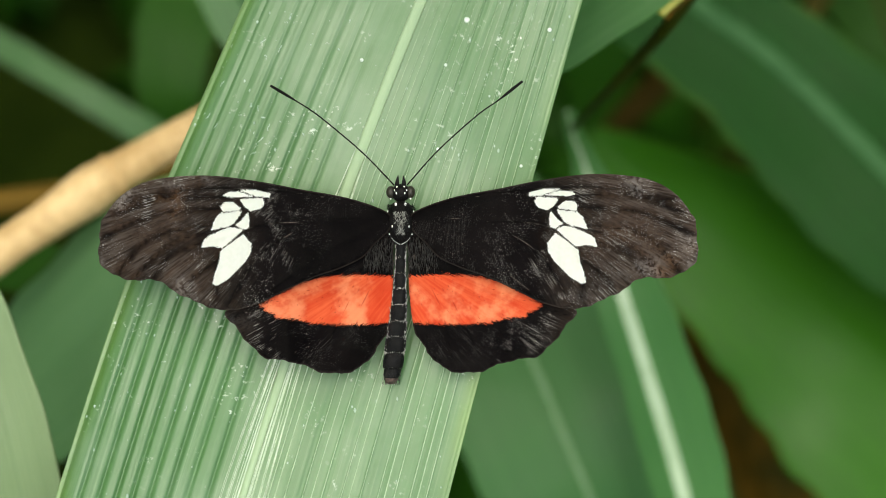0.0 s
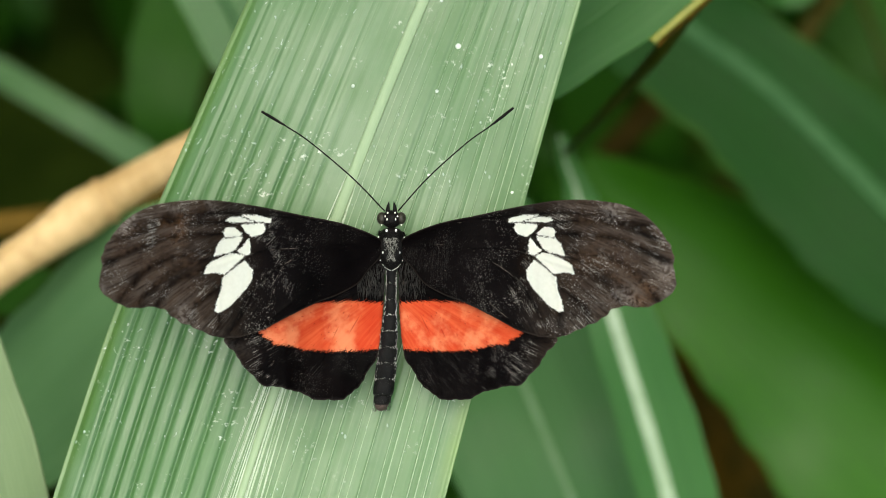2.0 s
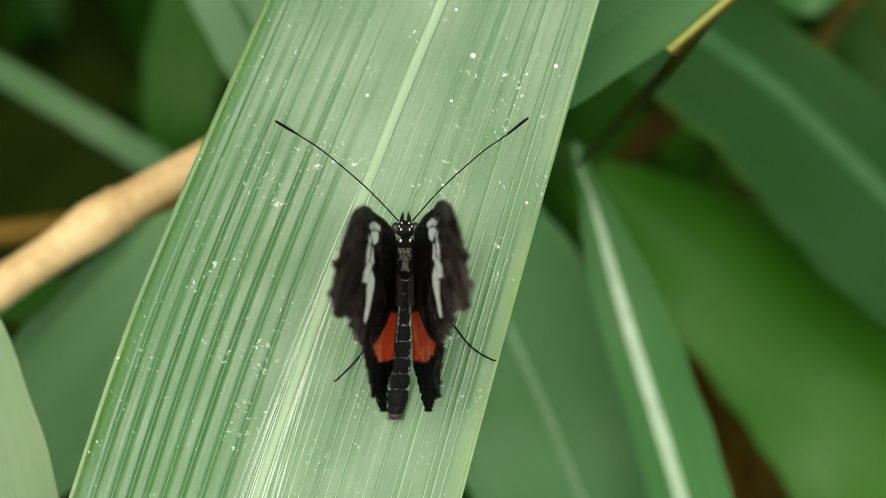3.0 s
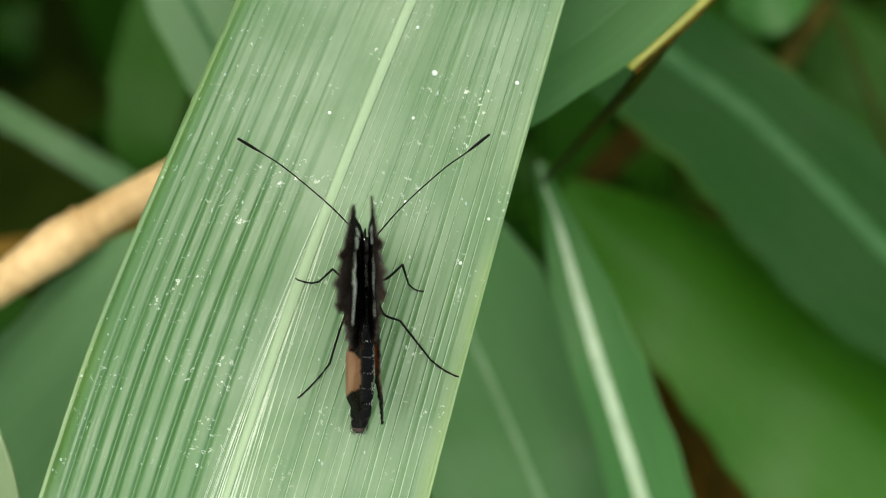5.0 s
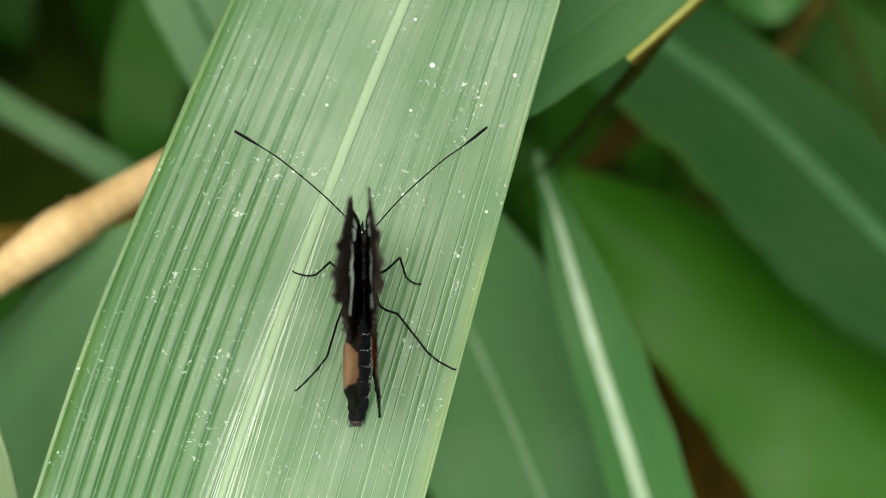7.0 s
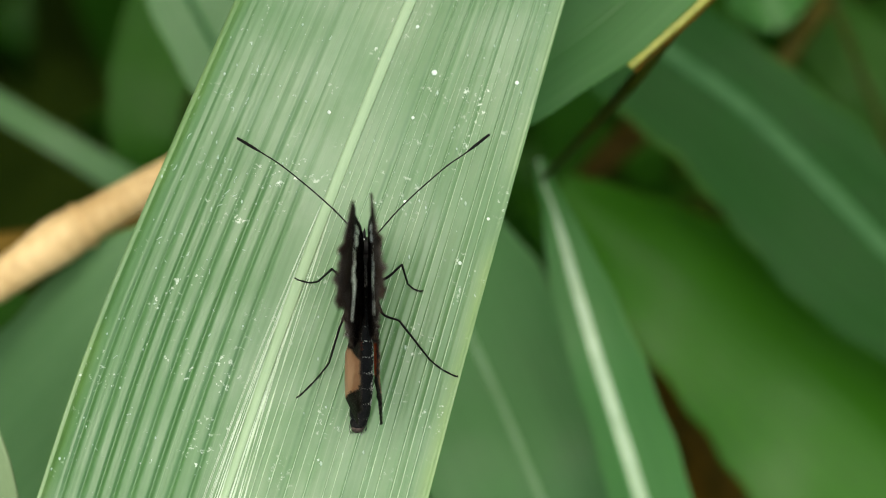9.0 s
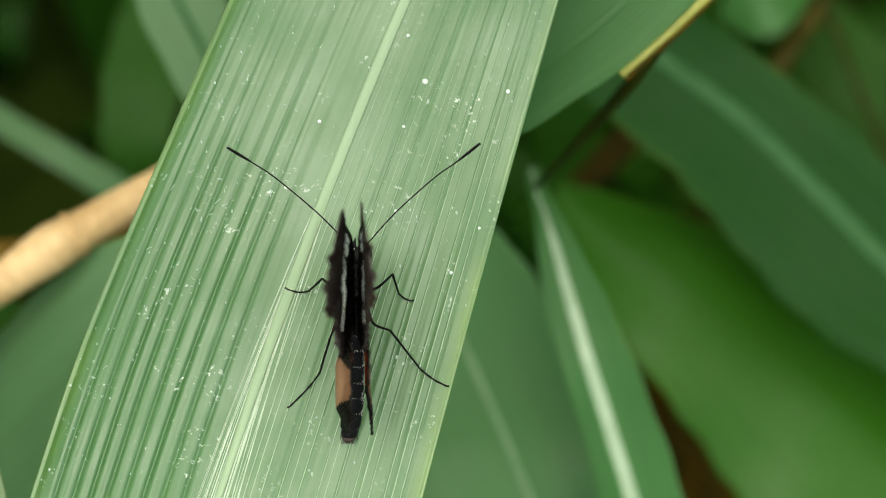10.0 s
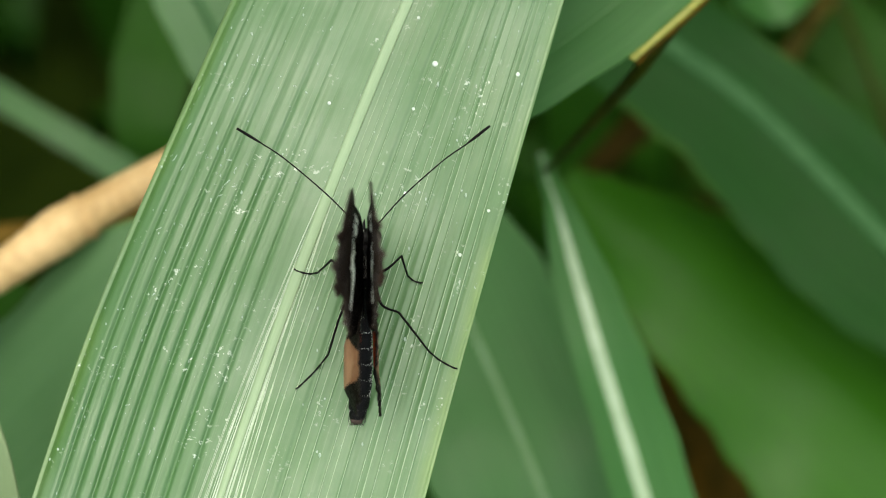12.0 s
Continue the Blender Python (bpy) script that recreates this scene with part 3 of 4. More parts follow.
side_leaf("narrow green leaf with a bright pale midrib", [(14.0, 14.0, -103), (14.9, 9.9, -101), (16.4, 5.9, -99), (18.8, -2.6, -97), (22.6, -15.8, -95), (26.5, -27.8, -97), (30.1, -39.0, -99), (34.5, -53.5, -101), (42.8, -78.1, -103)],
          [(0.9, 0.7), (1.4, 1.2), (1.9, 1.8), (4.0, 3.7), (6.2, 4.4), (7.2, 4.4), (7.6, 4.9), (6.2, 3.9), (1.4, 1.4)], (0.04, -0.17), G["leaf_soft"], G["rib_mid"], 0, 0.3, 1.25, seed=3)
side_leaf("wide soft green leaf with a thin midrib", [(-9.1, 10.7, -131), (-1.3, -4.6, -127), (6.3, -20.9, -125), (10.5, -30.2, -123), (15.3, -41.7, -122), (21.6, -57.2, -125), (33.3, -90.1, -140)],
          [(6, 7), (14.3, 15.5), (15.5, 16.7), (15.5, 16.7), (15.5, 16.7), (12, 12), (2.2, 2.2)], (0.02, -0.2), G["leaf_soft"], G["rib_faint"], 0, 0.1, 0.55, seed=4)
side_leaf("very broad green leaf reaching out of the thicket", [(21.4, 12.3, -176), (29.3, 5.9, -176), (45.3, -6.3, -176), (65.4, -21.1, -176), (88.8, -41.3, -176), (118.6, -65.8, -176)],
          [(1.5, 1.5), (7.4, 8.0), (14.9, 15.9), (22.8, 22.8), (26.6, 27.6), (7.4, 8.5)], (0.2, -0.16), G["leaf_lush"], None, 16, -0.1, 0.7, wave=1.6, seed=5)
side_leaf("bluish green leaf crossing above its neighbour", [(17.7, 53.3, -150), (31.7, 40.7, -150), (40.8, 33.2, -150), (50.3, 26.4, -150), (61.8, 15.9, -150), (77.9, -0.4, -150), (98.0, -20.0, -150), (124.1, -46.1, -150)],
          [(9.2, 11.5), (10.4, 13.9), (10.4, 14.3), (10.5, 15.1), (11.6, 16.9), (12.0, 17.3), (9.5, 10.4), (2.4, 2.4)], (0.3, -0.05), G["leaf_blue"], G["rib_dim"], 0, 0.12, 1.7, wave=0.9, seed=6)
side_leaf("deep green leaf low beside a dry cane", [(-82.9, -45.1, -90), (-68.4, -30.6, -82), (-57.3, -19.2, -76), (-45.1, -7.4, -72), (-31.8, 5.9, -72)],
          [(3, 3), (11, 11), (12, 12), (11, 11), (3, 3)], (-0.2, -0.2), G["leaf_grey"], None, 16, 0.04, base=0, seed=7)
side_leaf("dull green leaf under a dry cane", [(-95.4, -10.9, -110), (-76.0, -10.7, -104), (-64.5, -12.8, -100), (-53.6, -17.7, -98), (-43.2, -23.1, -100)],
          [(2, 2), (4, 4), (4, 4), (3, 3), (1, 1)], (-0.26, -0.1), G["leaf_shaded"], None, 0, 0.05, base=0, seed=8)
side_leaf("pale green leaf with a light margin", [(-70.6, -2.8, -26), (-66.8, -11.5, -25), (-62.8, -23.0, -24), (-59.5, -36.0, -24), (-57.9, -49.5, -28), (-57.8, -68.8, -40)],
          [(1, 1), (4, 4), (5, 5), (5.5, 5.5), (4, 4), (1.2, 1.2)], (-0.1, -0.2), G["leaf_pale"], None, 0, 0.12, 0.5, seed=9)
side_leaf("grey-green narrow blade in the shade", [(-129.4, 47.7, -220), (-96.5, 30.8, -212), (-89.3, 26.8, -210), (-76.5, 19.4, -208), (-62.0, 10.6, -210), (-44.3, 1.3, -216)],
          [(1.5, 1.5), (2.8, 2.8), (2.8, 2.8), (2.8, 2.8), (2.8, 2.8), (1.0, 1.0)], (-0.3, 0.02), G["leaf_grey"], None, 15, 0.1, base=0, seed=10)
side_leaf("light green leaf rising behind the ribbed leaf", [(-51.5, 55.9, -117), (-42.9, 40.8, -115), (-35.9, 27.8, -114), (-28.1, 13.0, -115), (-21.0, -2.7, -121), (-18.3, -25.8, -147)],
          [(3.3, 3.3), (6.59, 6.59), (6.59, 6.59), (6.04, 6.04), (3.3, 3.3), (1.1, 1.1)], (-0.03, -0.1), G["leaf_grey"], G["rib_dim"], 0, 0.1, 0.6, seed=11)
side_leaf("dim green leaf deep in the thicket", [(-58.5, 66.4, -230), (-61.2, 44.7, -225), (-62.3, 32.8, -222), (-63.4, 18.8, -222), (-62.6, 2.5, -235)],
          [(3, 3), (7, 7), (8, 8), (6, 6), (1, 1)], (-0.02, 0.0), G["leaf_shaded"], None, 0, 0.1, seed=12)


side_leaf("curled brown dry leaf low in the thicket", [(38.3, -13.6, -210), (46.7, -29.8, -215), (54.1, -45.2, -220), (64.6, -66.2, -230), (75.7, -93.3, -250)],
          [(3, 3), (8, 8), (10, 10), (8, 8), (2, 2)], (0.12, -0.13), G["litter_warm"], None, 20, 0.3, wave=2.0, group="dry leaves", seed=13)
side_leaf("brown dry leaf in the shade", [(28.3, 13.9, -260), (36.7, 21.2, -255), (45.0, 29.6, -250), (59.0, 47.3, -255)],
          [(1, 1), (3.2, 3.2), (2.6, 2.6), (0.6, 0.6)], (0.1, -0.02), G["litter"], None, 10, 0.3, base=0, wave=1.5, group="dry leaves", seed=14)
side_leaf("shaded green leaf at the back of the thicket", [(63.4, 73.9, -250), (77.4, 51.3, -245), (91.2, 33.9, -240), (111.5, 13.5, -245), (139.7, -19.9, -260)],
          [(3, 3), (8, 8), (9, 9), (8, 8), (2, 2)], (0.3, 0.05), G["leaf_shaded"], None, 0, 0.1, wave=1.0, seed=15)
side_leaf("small pale green leaf high in the shade", [(56.5, 47.8, -215), (59.6, 49.1, -212), (63.9, 50.5, -210), (69.3, 52.9, -212), (76.2, 57.0, -220)],
          [(1, 1), (5, 5), (7, 7), (5, 5), (1, 1)], (0.14, 0.06), G["leaf_soft"], None, 10, 0.1, wave=0.6, seed=16)


# ---- stalks and dry canes ----
def cane(label, name, pts, radii, mat, nodes=(), foot=None, sides=14):
    path = [plan(p) for p in pts]
    if foot:
        path += [Vector((foot[0], foot[1], path[-1].z * 0.5)), Vector((foot[0], foot[1], -0.02))]
        radii = list(radii) + [radii[-1], radii[-1]]
    base = new(name)
    base.matrix_world = Matrix.Translation((path[-1].x, path[-1].y, 0))
    tagged(base, label, "cane")
    inv = base.matrix_world.inverted()
    n = 110
    sp = spline([tuple(p) + (r * 0.001,) for p, r in zip(path, radii)], n)
    rad = sp[:, 3] * (1 + 0.02 * np.sin(np.arange(n) * 1.7))
    verts, faces = tube_data([inv @ Vector(p) for p in sp[:, :3]], rad, sides)
    part("culm", mesh_of("culm", verts, faces, mat), base)
    for k in nodes:
        c, r = sp[k], sp[k, 3]
        ring = [inv @ Vector(q) for q in (sp[k - 1, :3], sp[k - 1, :3] * 0.6 + sp[k, :3] * 0.4, c[:3], sp[k, :3] * 0.5 + sp[k + 1, :3] * 0.5)]
        verts, faces = tube_data(ring, [r * 1.0, r * 1.12, r * 1.14, r * 1.0], sides)
        part("node", mesh_of("node", verts, faces, mat), base)
    return base


cane("dry tan cane with a swollen joint", "dry_cane", [(-30.3, 17.5, -84), (-43.3, 9.8, -78), (-47.7, 7.1, -76), (-52.8, 3.9, -74), (-57.1, 1.1, -72), (-62.1, -2.6, -70), (-67.1, -5.9, -70), (-77.0, -12.3, -70), (-101.9, -22.8, -80)],
     [2.6, 2.75, 2.9, 3.1, 3.65, 3.1, 2.95, 3.0, 3.1], MAT["cane"], (36,), (-0.25, -0.12))
cane("darker tan cane behind a leaf", "dry_cane", [(-46.4, 7.8, -130), (-63.1, 2.0, -126), (-74.1, 0.1, -124), (-87.9, -1.8, -122), (-115.5, -5.7, -130)],
     [2.0, 2.1, 2.2, 2.2, 2.2], MAT["cane_dark"], (), (-0.32, -0.05))
cane("olive leaf stalk turning yellow", "leaf_stalk", [(14.4, 10.8, -94), (16.3, 12.9, -84), (19.1, 16.0, -72), (22.5, 20.0, -60), (25.4, 23.5, -48), (30.1, 29.8, -42), (35.5, 35.5, -42), (49.0, 47.8, -46), (94.5, 72.9, -80)],
     [0.45, 0.55, 0.7, 0.85, 0.95, 1.0, 1.0, 1.1, 1.2], MAT["stalk"], (), (0.36, 0.12))


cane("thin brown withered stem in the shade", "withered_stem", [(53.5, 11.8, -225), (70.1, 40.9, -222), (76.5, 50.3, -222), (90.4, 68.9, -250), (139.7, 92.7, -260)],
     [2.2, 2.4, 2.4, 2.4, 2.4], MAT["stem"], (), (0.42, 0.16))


def arching(rnd, x, y, top, length, wide, turn, droop):
    """Points and faces of one arching blade that rises from the soil at x, y."""
    d, n = Vector((math.cos(turn), math.sin(turn), 0)), Vector((-math.sin(turn), math.cos(turn), 0))
    verts, faces = [], []
    for i in range(9):
        f = i / 8.0
        c = Vector((x, y, 0)) + d * length * f ** 1.5
        c.z = max(0.002, top * math.sin(min(1.0, f * 1.3 + 0.01) * 1.57) - droop * top * max(0, f - 0.55) ** 2 * 2.5)
        w = wide * math.sin(math.pi * min(0.985, f * 0.93 + 0.06)) ** 0.8
        verts += [c - n * w + Vector((0, 0, w * 0.35)), c, c + n * w + Vector((0, 0, w * 0.35))]
    for i in range(8):
        for k in (0, 1):
            q = i * 3 + k
            faces.append((q, q + 1, q + 4, q + 3))
    return verts, faces


def greenery(name, count, seed, radius, tops, wides, label, open_gap):
    """Leaves too many to count; with open_gap they leave the clearing over the big leaf free."""
    rnd = random.Random(seed)
    back = PLACE.inverted()
    chunks = []
    while len(chunks) < count:
        r = math.sqrt(rnd.uniform(radius[0] ** 2, radius[1] ** 2))
        a = rnd.uniform(0, 2 * math.pi)
        top = rnd.uniform(*tops)
        verts, faces = arching(rnd, r * math.cos(a), r * math.sin(a) + 0.1, top, top * rnd.uniform(0.3, 0.9), rnd.uniform(*wides), rnd.uniform(0, 6.3), rnd.uniform(0.2, 1.0))
        if open_gap:
            q = [back @ v for v in verts]
            if any(abs(p.x) < (0.35 - p.z) * 0.22 + 0.03 and abs(p.y) < (0.35 - p.z) * 0.13 + 0.03 for p in q):
                continue
            if any(v.y < -0.08 and abs(v.x) < 0.25 - 0.9 * v.y for v in verts):
                continue
        chunks.append((verts, faces))
    verts, faces = join(chunks)
    ob = new(name, mesh_of(name, verts, faces, MAT["leaf_shaded"]))
    put_float(ob.data, "rim", np.zeros(len(verts)))
    tagged(ob, label, name, kind="stuff")


greenery("undergrowth", 2600, 21, (0.0, 1.2), (0.02, 0.14), (0.008, 0.018), "sparse dark green undergrowth of low leaves over soil", False)
# out of view all round, added to keep sky light off the background
greenery("thicket", 1500, 22, (0.2, 1.5), (0.25, 1.1), (0.012, 0.028), "dense unseen thicket of arching green leaves, added to shade the background", True)


# ---- the butterfly ----
YAW, PITCH, ROLL = 0.3, -2.0, 1.0
SIT = Vector((-9.67, -2.4, 4.2))  # thorax, plan mm
BODY = Matrix.Translation(SIT) @ Euler((radians(PITCH), radians(ROLL), radians(YAW))).to_matrix().to_4x4()  # in mm

# outlines in tenths of a millimetre: x outwards from the body, y towards the head
FORE = [(14, 5), (59, 22), (118, 33), (158, 41), (197, 47), (227, 49), (260, 47), (290, 41), (316, 26), (334, 3), (342, -23), (341, -45), (332, -61), (316, -69),
        (290, -71), (266, -76), (247, -91), (224, -99), (201, -107), (165, -99), (135, -84), (99, -68), (72, -59), (45, -46), (30, -30), (13, -13)]
FORE = [(x * (1 + 0.017 * min(1.0, max(0.0, (x - 140) / 100))), y) for x, y in FORE]  # drawn out towards the tip
HIND = [(8, -16), (66, -38), (100, -48), (151, -72), (200, -105), (191, -125), (175, -145), (159, -160), (142, -164), (119, -168), (93, -178), (66, -180), (43, -171), (24, -148), (13, -125), (8, -76), (8, -40)]
BAND = [(8, -68), (46, -66), (92, -69), (120, -77), (141, -88), (163, -101), (157, -107), (147, -110), (143, -116), (120, -117), (104, -122), (66, -124), (33, -123), (9, -121)]
SPOTS = [
    [(205, 26), (201, 29), (188, 30), (170, 25), (197, 24)],
    [(186, 32), (169, 32), (152, 28), (152, 24), (167, 25)],
    [(186, 21), (160, 23), (158, 17), (162, 11), (173, 8), (180, 13)],
    [(208, 13), (203, 18), (194, 18), (185, 11), (188, 9), (205, 6)],
    [(219, -14), (214, -1), (207, 6), (185, 8), (186, 4), (193, -6), (201, -10)],
    [(191, -8), (184, -3), (177, 6), (175, -4), (176, -11), (181, -13)],
    [(230, -34), (227, -25), (220, -20), (201, -12), (193, -11), (183, -14), (205, -34), (210, -34), (216, -32)],
    [(217, -76), (214, -62), (210, -52), (208, -38), (182, -19), (173, -30), (174, -41), (182, -52), (201, -71), (212, -77)],
]
FORE_VEINS = [[(15, 2), (100, -4), (173, -11), (208, -40), (213, -92)], [(15, 4), (110, 27), (230, 34), (320, 18)], [(173, -11), (260, -40), (285, -70)], [(182, -5), (280, -20), (325, -60)],
              [(176, 13), (280, 5), (340, -20)], [(196, 24), (270, 24), (330, 5)], [(207, -45), (240, -70), (250, -90)], [(185, -6), (260, -28), (310, -70)], [(100, -4), (160, -40), (200, -100)], [(15, -4), (90, -40), (165, -95)]]
HIND_VEINS = [[(12, -40), (70, -70), (195, -115)], [(12, -40), (80, -85), (165, -150)], [(12, -42), (70, -95), (130, -165)], [(12, -45), (60, -100), (95, -176)], [(12, -48), (45, -105), (60, -178)], [(10, -50), (25, -110), (30, -155)]]


UNDER_BAND = [(8, -86), (60, -90), (100, -97), (130, -112), (142, -127), (122, -142), (66, -150), (20, -142)]


def seg_dist(pts, line, closed=False):
    """Distance of each point to a polyline."""
    line = np.array(line, float)
    if closed:
        line = np.vstack([line, line[:1]])
    best = np.full(len(pts), 1e9)
    for a, b in zip(line[:-1], line[1:]):
        d = b - a
        f = np.clip(((pts - a) @ d) / (d @ d + 1e-12), 0, 1)
        best = np.minimum(best, np.hypot(*(pts - a - f[:, None] * d).T))
    return best


def inside(pts, poly):
    poly = np.array(poly, float)
    hit = np.zeros(len(pts), bool)
    for (x0, y0), (x1, y1) in zip(poly, np.roll(poly, -1, 0)):
        cross = ((y0 > pts[:, 1]) != (y1 > pts[:, 1])) & (pts[:, 0] < (x1 - x0) * (pts[:, 1] - y0) / (y1 - y0 + 1e-12) + x0)
        hit ^= cross
    return hit


def signed(pts, poly):
    d = seg_dist(pts, poly, True)
    return np.where(inside(pts, poly), -d, d)


def round_loop(pts, n):
    ring = spline(list(pts[-2:]) + list(pts) + list(pts[:2]), 60 * (len(pts) + 4))
    step = 60 * (len(pts) + 4) / (len(pts) + 3)
    ring = ring[int(2 * step):int((2 + len(pts)) * step)]
    d = np.concatenate([[0], np.cumsum(np.hypot(*np.diff(ring, axis=0).T))])
    s = np.linspace(0, d[-1], n, endpoint=False)
    return np.stack([np.interp(s, d, ring[:, 0]), np.interp(s, d, ring[:, 1])], 1)


def wing_mesh(name, outline, veins, spots, band, camber, side, hinge, scallop, ruffle):
    """A thin wing, dorsal and ventral face and rim, in metres about its hinge; pattern distances are stored on the points."""
    loop = round_loop(np.array(outline) / 10.0, 260)
    ang = np.arange(260)
    reach = np.clip((np.hypot(loop[:, 0], loop[:, 1]) - scallop[0]) / 4, 0, 1) * (loop[:, 1] < scallop[1])
    nor = np.gradient(loop, axis=0)[:, ::-1] * (1, -1)
    nor /= np.linalg.norm(nor, axis=1)[:, None]
    loop = loop + nor * (0.4 + 0.6 * ruffle) * (0.15 * np.sin(ang * 0.42) + 0.06 * np.sin(ang * 1.13))[:, None] * reach[:, None]
    lo, hi = loop.min(0), loop.max(0)
    step = 0.42
    gx, gy = np.meshgrid(np.arange(lo[0], hi[0], step), np.arange(lo[1], hi[1], step))
    pts = np.stack([gx.ravel() + (np.arange(gx.size) // gx.shape[1] % 2) * step / 2, gy.ravel()], 1)
    if spots:
        dense = np.stack([a.ravel() for a in np.meshgrid(np.arange(12.8, 23.2, 0.14), np.arange(-8.4, 4.2, 0.14))], 1)
        clear = (pts[:, 0] < 12.6) | (pts[:, 0] > 23.4) | (pts[:, 1] < -8.6) | (pts[:, 1] > 4.4)
        pts = np.vstack([pts[clear], dense])
    pts = pts[inside(pts, loop) & (seg_dist(pts, loop, True) > 0.22)]
    allp = np.vstack([loop, pts])
    edges = [(i, (i + 1) % 260) for i in range(260)]
    p2, _, tris, *_ = geometry.delaunay_2d_cdt([Vector(p) for p in allp], edges, [list(range(260))], 1, 1e-6)
    xy = np.array([tuple(p) for p in p2])
    n = len(xy)
    vein = np.full(n, 9.0)
    for ln in veins:
        vein = np.minimum(vein, seg_dist(xy, spline(np.array(ln) / 10.0, 24)))
    white = np.full(n, 9.0)
    if spots:
        near = np.sort(np.array([signed(xy, np.array(sp) / 10.0) - 0.04 for sp in spots]), axis=0)
        white = np.maximum(near[0], 0.06 - (near[1] - near[0]) / 2)
    red = signed(xy, np.array(band) / 10.0) if band else np.full(n, 9.0)
    rim = seg_dist(xy, loop, True)
    r = xy[:, 0] / 35.0
    z = camber(xy[:, 0], xy[:, 1]) + 0.10 * np.exp(-(vein / 0.25) ** 2) + 0.12 * np.sin(xy[:, 0] * 0.9 + xy[:, 1] * 0.6) * np.clip(r, 0, 1)
    along = np.argmin((xy[:, None, 0] - loop[None, :, 0]) ** 2 + (xy[:, None, 1] - loop[None, :, 1]) ** 2, axis=1)
    z += ruffle * (0.2 * np.sin(along * 1.25) + 0.16 * np.sin(along * 0.61 + 1)) * np.exp(-rim / 1.3) * reach[along]
    thick = 0.045
    x = (xy[:, 0]) * side
    top = np.stack([x - hinge[0] * side, xy[:, 1] - hinge[1], z + thick], 1)
    low = top - (0, 0, 2 * thick)
    verts = np.concatenate([top, low]) * 0.001
    tris = [tuple(t) for t in tris]
    area = sum((xy[b][0] - xy[a][0]) * (xy[c][1] - xy[a][1]) - (xy[c][0] - xy[a][0]) * (xy[b][1] - xy[a][1]) for a, b, c in (t[:3] for t in tris))
    if (area > 0) != (side > 0):
        tris = [t[::-1] for t in tris]
    count = {}
    for t in tris:
        for a, b in zip(t, t[1:] + t[:1]):
            count[(a, b)] = 1
    border = [(a, b) for (a, b) in count if (b, a) not in count]
    faces = tris + [tuple(i + n for i in t[::-1]) for t in tris] + [(b, a, a + n, b + n) for a, b in border]
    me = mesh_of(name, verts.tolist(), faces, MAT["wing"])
    low_red = signed(xy, np.array(UNDER_BAND) / 10.0) if band else red
    put_float(me, "red", np.concatenate([red, low_red]))
    for key, val in (("vein", vein), ("white", white), ("rim", rim), ("span", r), ("fan", np.arctan2(xy[:, 1] + 2.0, xy[:, 0] + 4.0) if band else np.arctan2(xy[:, 1] - 8.0, xy[:, 0] - 7.0)), ("reach", np.hypot(xy[:, 0], xy[:, 1]))):
        put_float(me, key, np.concatenate([val, val]))
    put_float(me, "under", np.concatenate([np.zeros(n), np.ones(n)]))
    return me


def sway(y):
    """Sideways bend of the abdomen, mm."""
    return -0.0042 * max(0.0, -y - 2.0) ** 2


def lathe(stations, sides=18):
    """A body of revolution along y: stations of (y, radius across, radius up, lift), mm; it bends slightly to one side behind."""
    verts, faces = [], []
    for y, rx, rz, z in stations:
        for k in range(sides):
            a = 2 * math.pi * k / sides
            verts.append((sway(y) * 0.001 + rx * math.cos(a) * 0.001, y * 0.001, (z + rz * math.sin(a)) * 0.001))
    for i in range(len(stations) - 1):
        for k in range(sides):
            j = (k + 1) % sides
            faces.append((i * sides + k, (i + 1) * sides + k, (i + 1) * sides + j, i * sides + j))
    for i, flip in ((0, False), (len(stations) - 1, True)):
        ring = [i * sides + k for k in range(sides)]
        faces.append(tuple(ring if flip is False else ring[::-1]))
    return verts, faces


def mmv(pts):
    return [Vector(p) * 0.001 for p in pts]


def fuzz(rnd, n, y0, y1, r, length, lift, back):
    """Short hairs that stand off the body."""
    chunks = []
    for _ in range(n):
        a, y = rnd.uniform(-0.3, math.pi + 0.3), rnd.uniform(y0, y1)
        p = Vector((sway(y) + r * math.cos(a), y, lift + r * math.sin(a)))
        d = Vector((math.cos(a), back + rnd.uniform(-0.4, 0.4), math.sin(a))).normalized()
        q = p + d * length * rnd.uniform(0.5, 1.0)
        s = d.orthogonal().normalized() * 0.03
        u = d.cross(s)
        chunks.append(([(p + s) * 0.001, (p - s * 0.5 + u * 0.87) * 0.001, (p - s * 0.5 - u * 0.87) * 0.001, q * 0.001], [(0, 1, 3), (1, 2, 3), (2, 0, 3)]))
    return join(chunks)


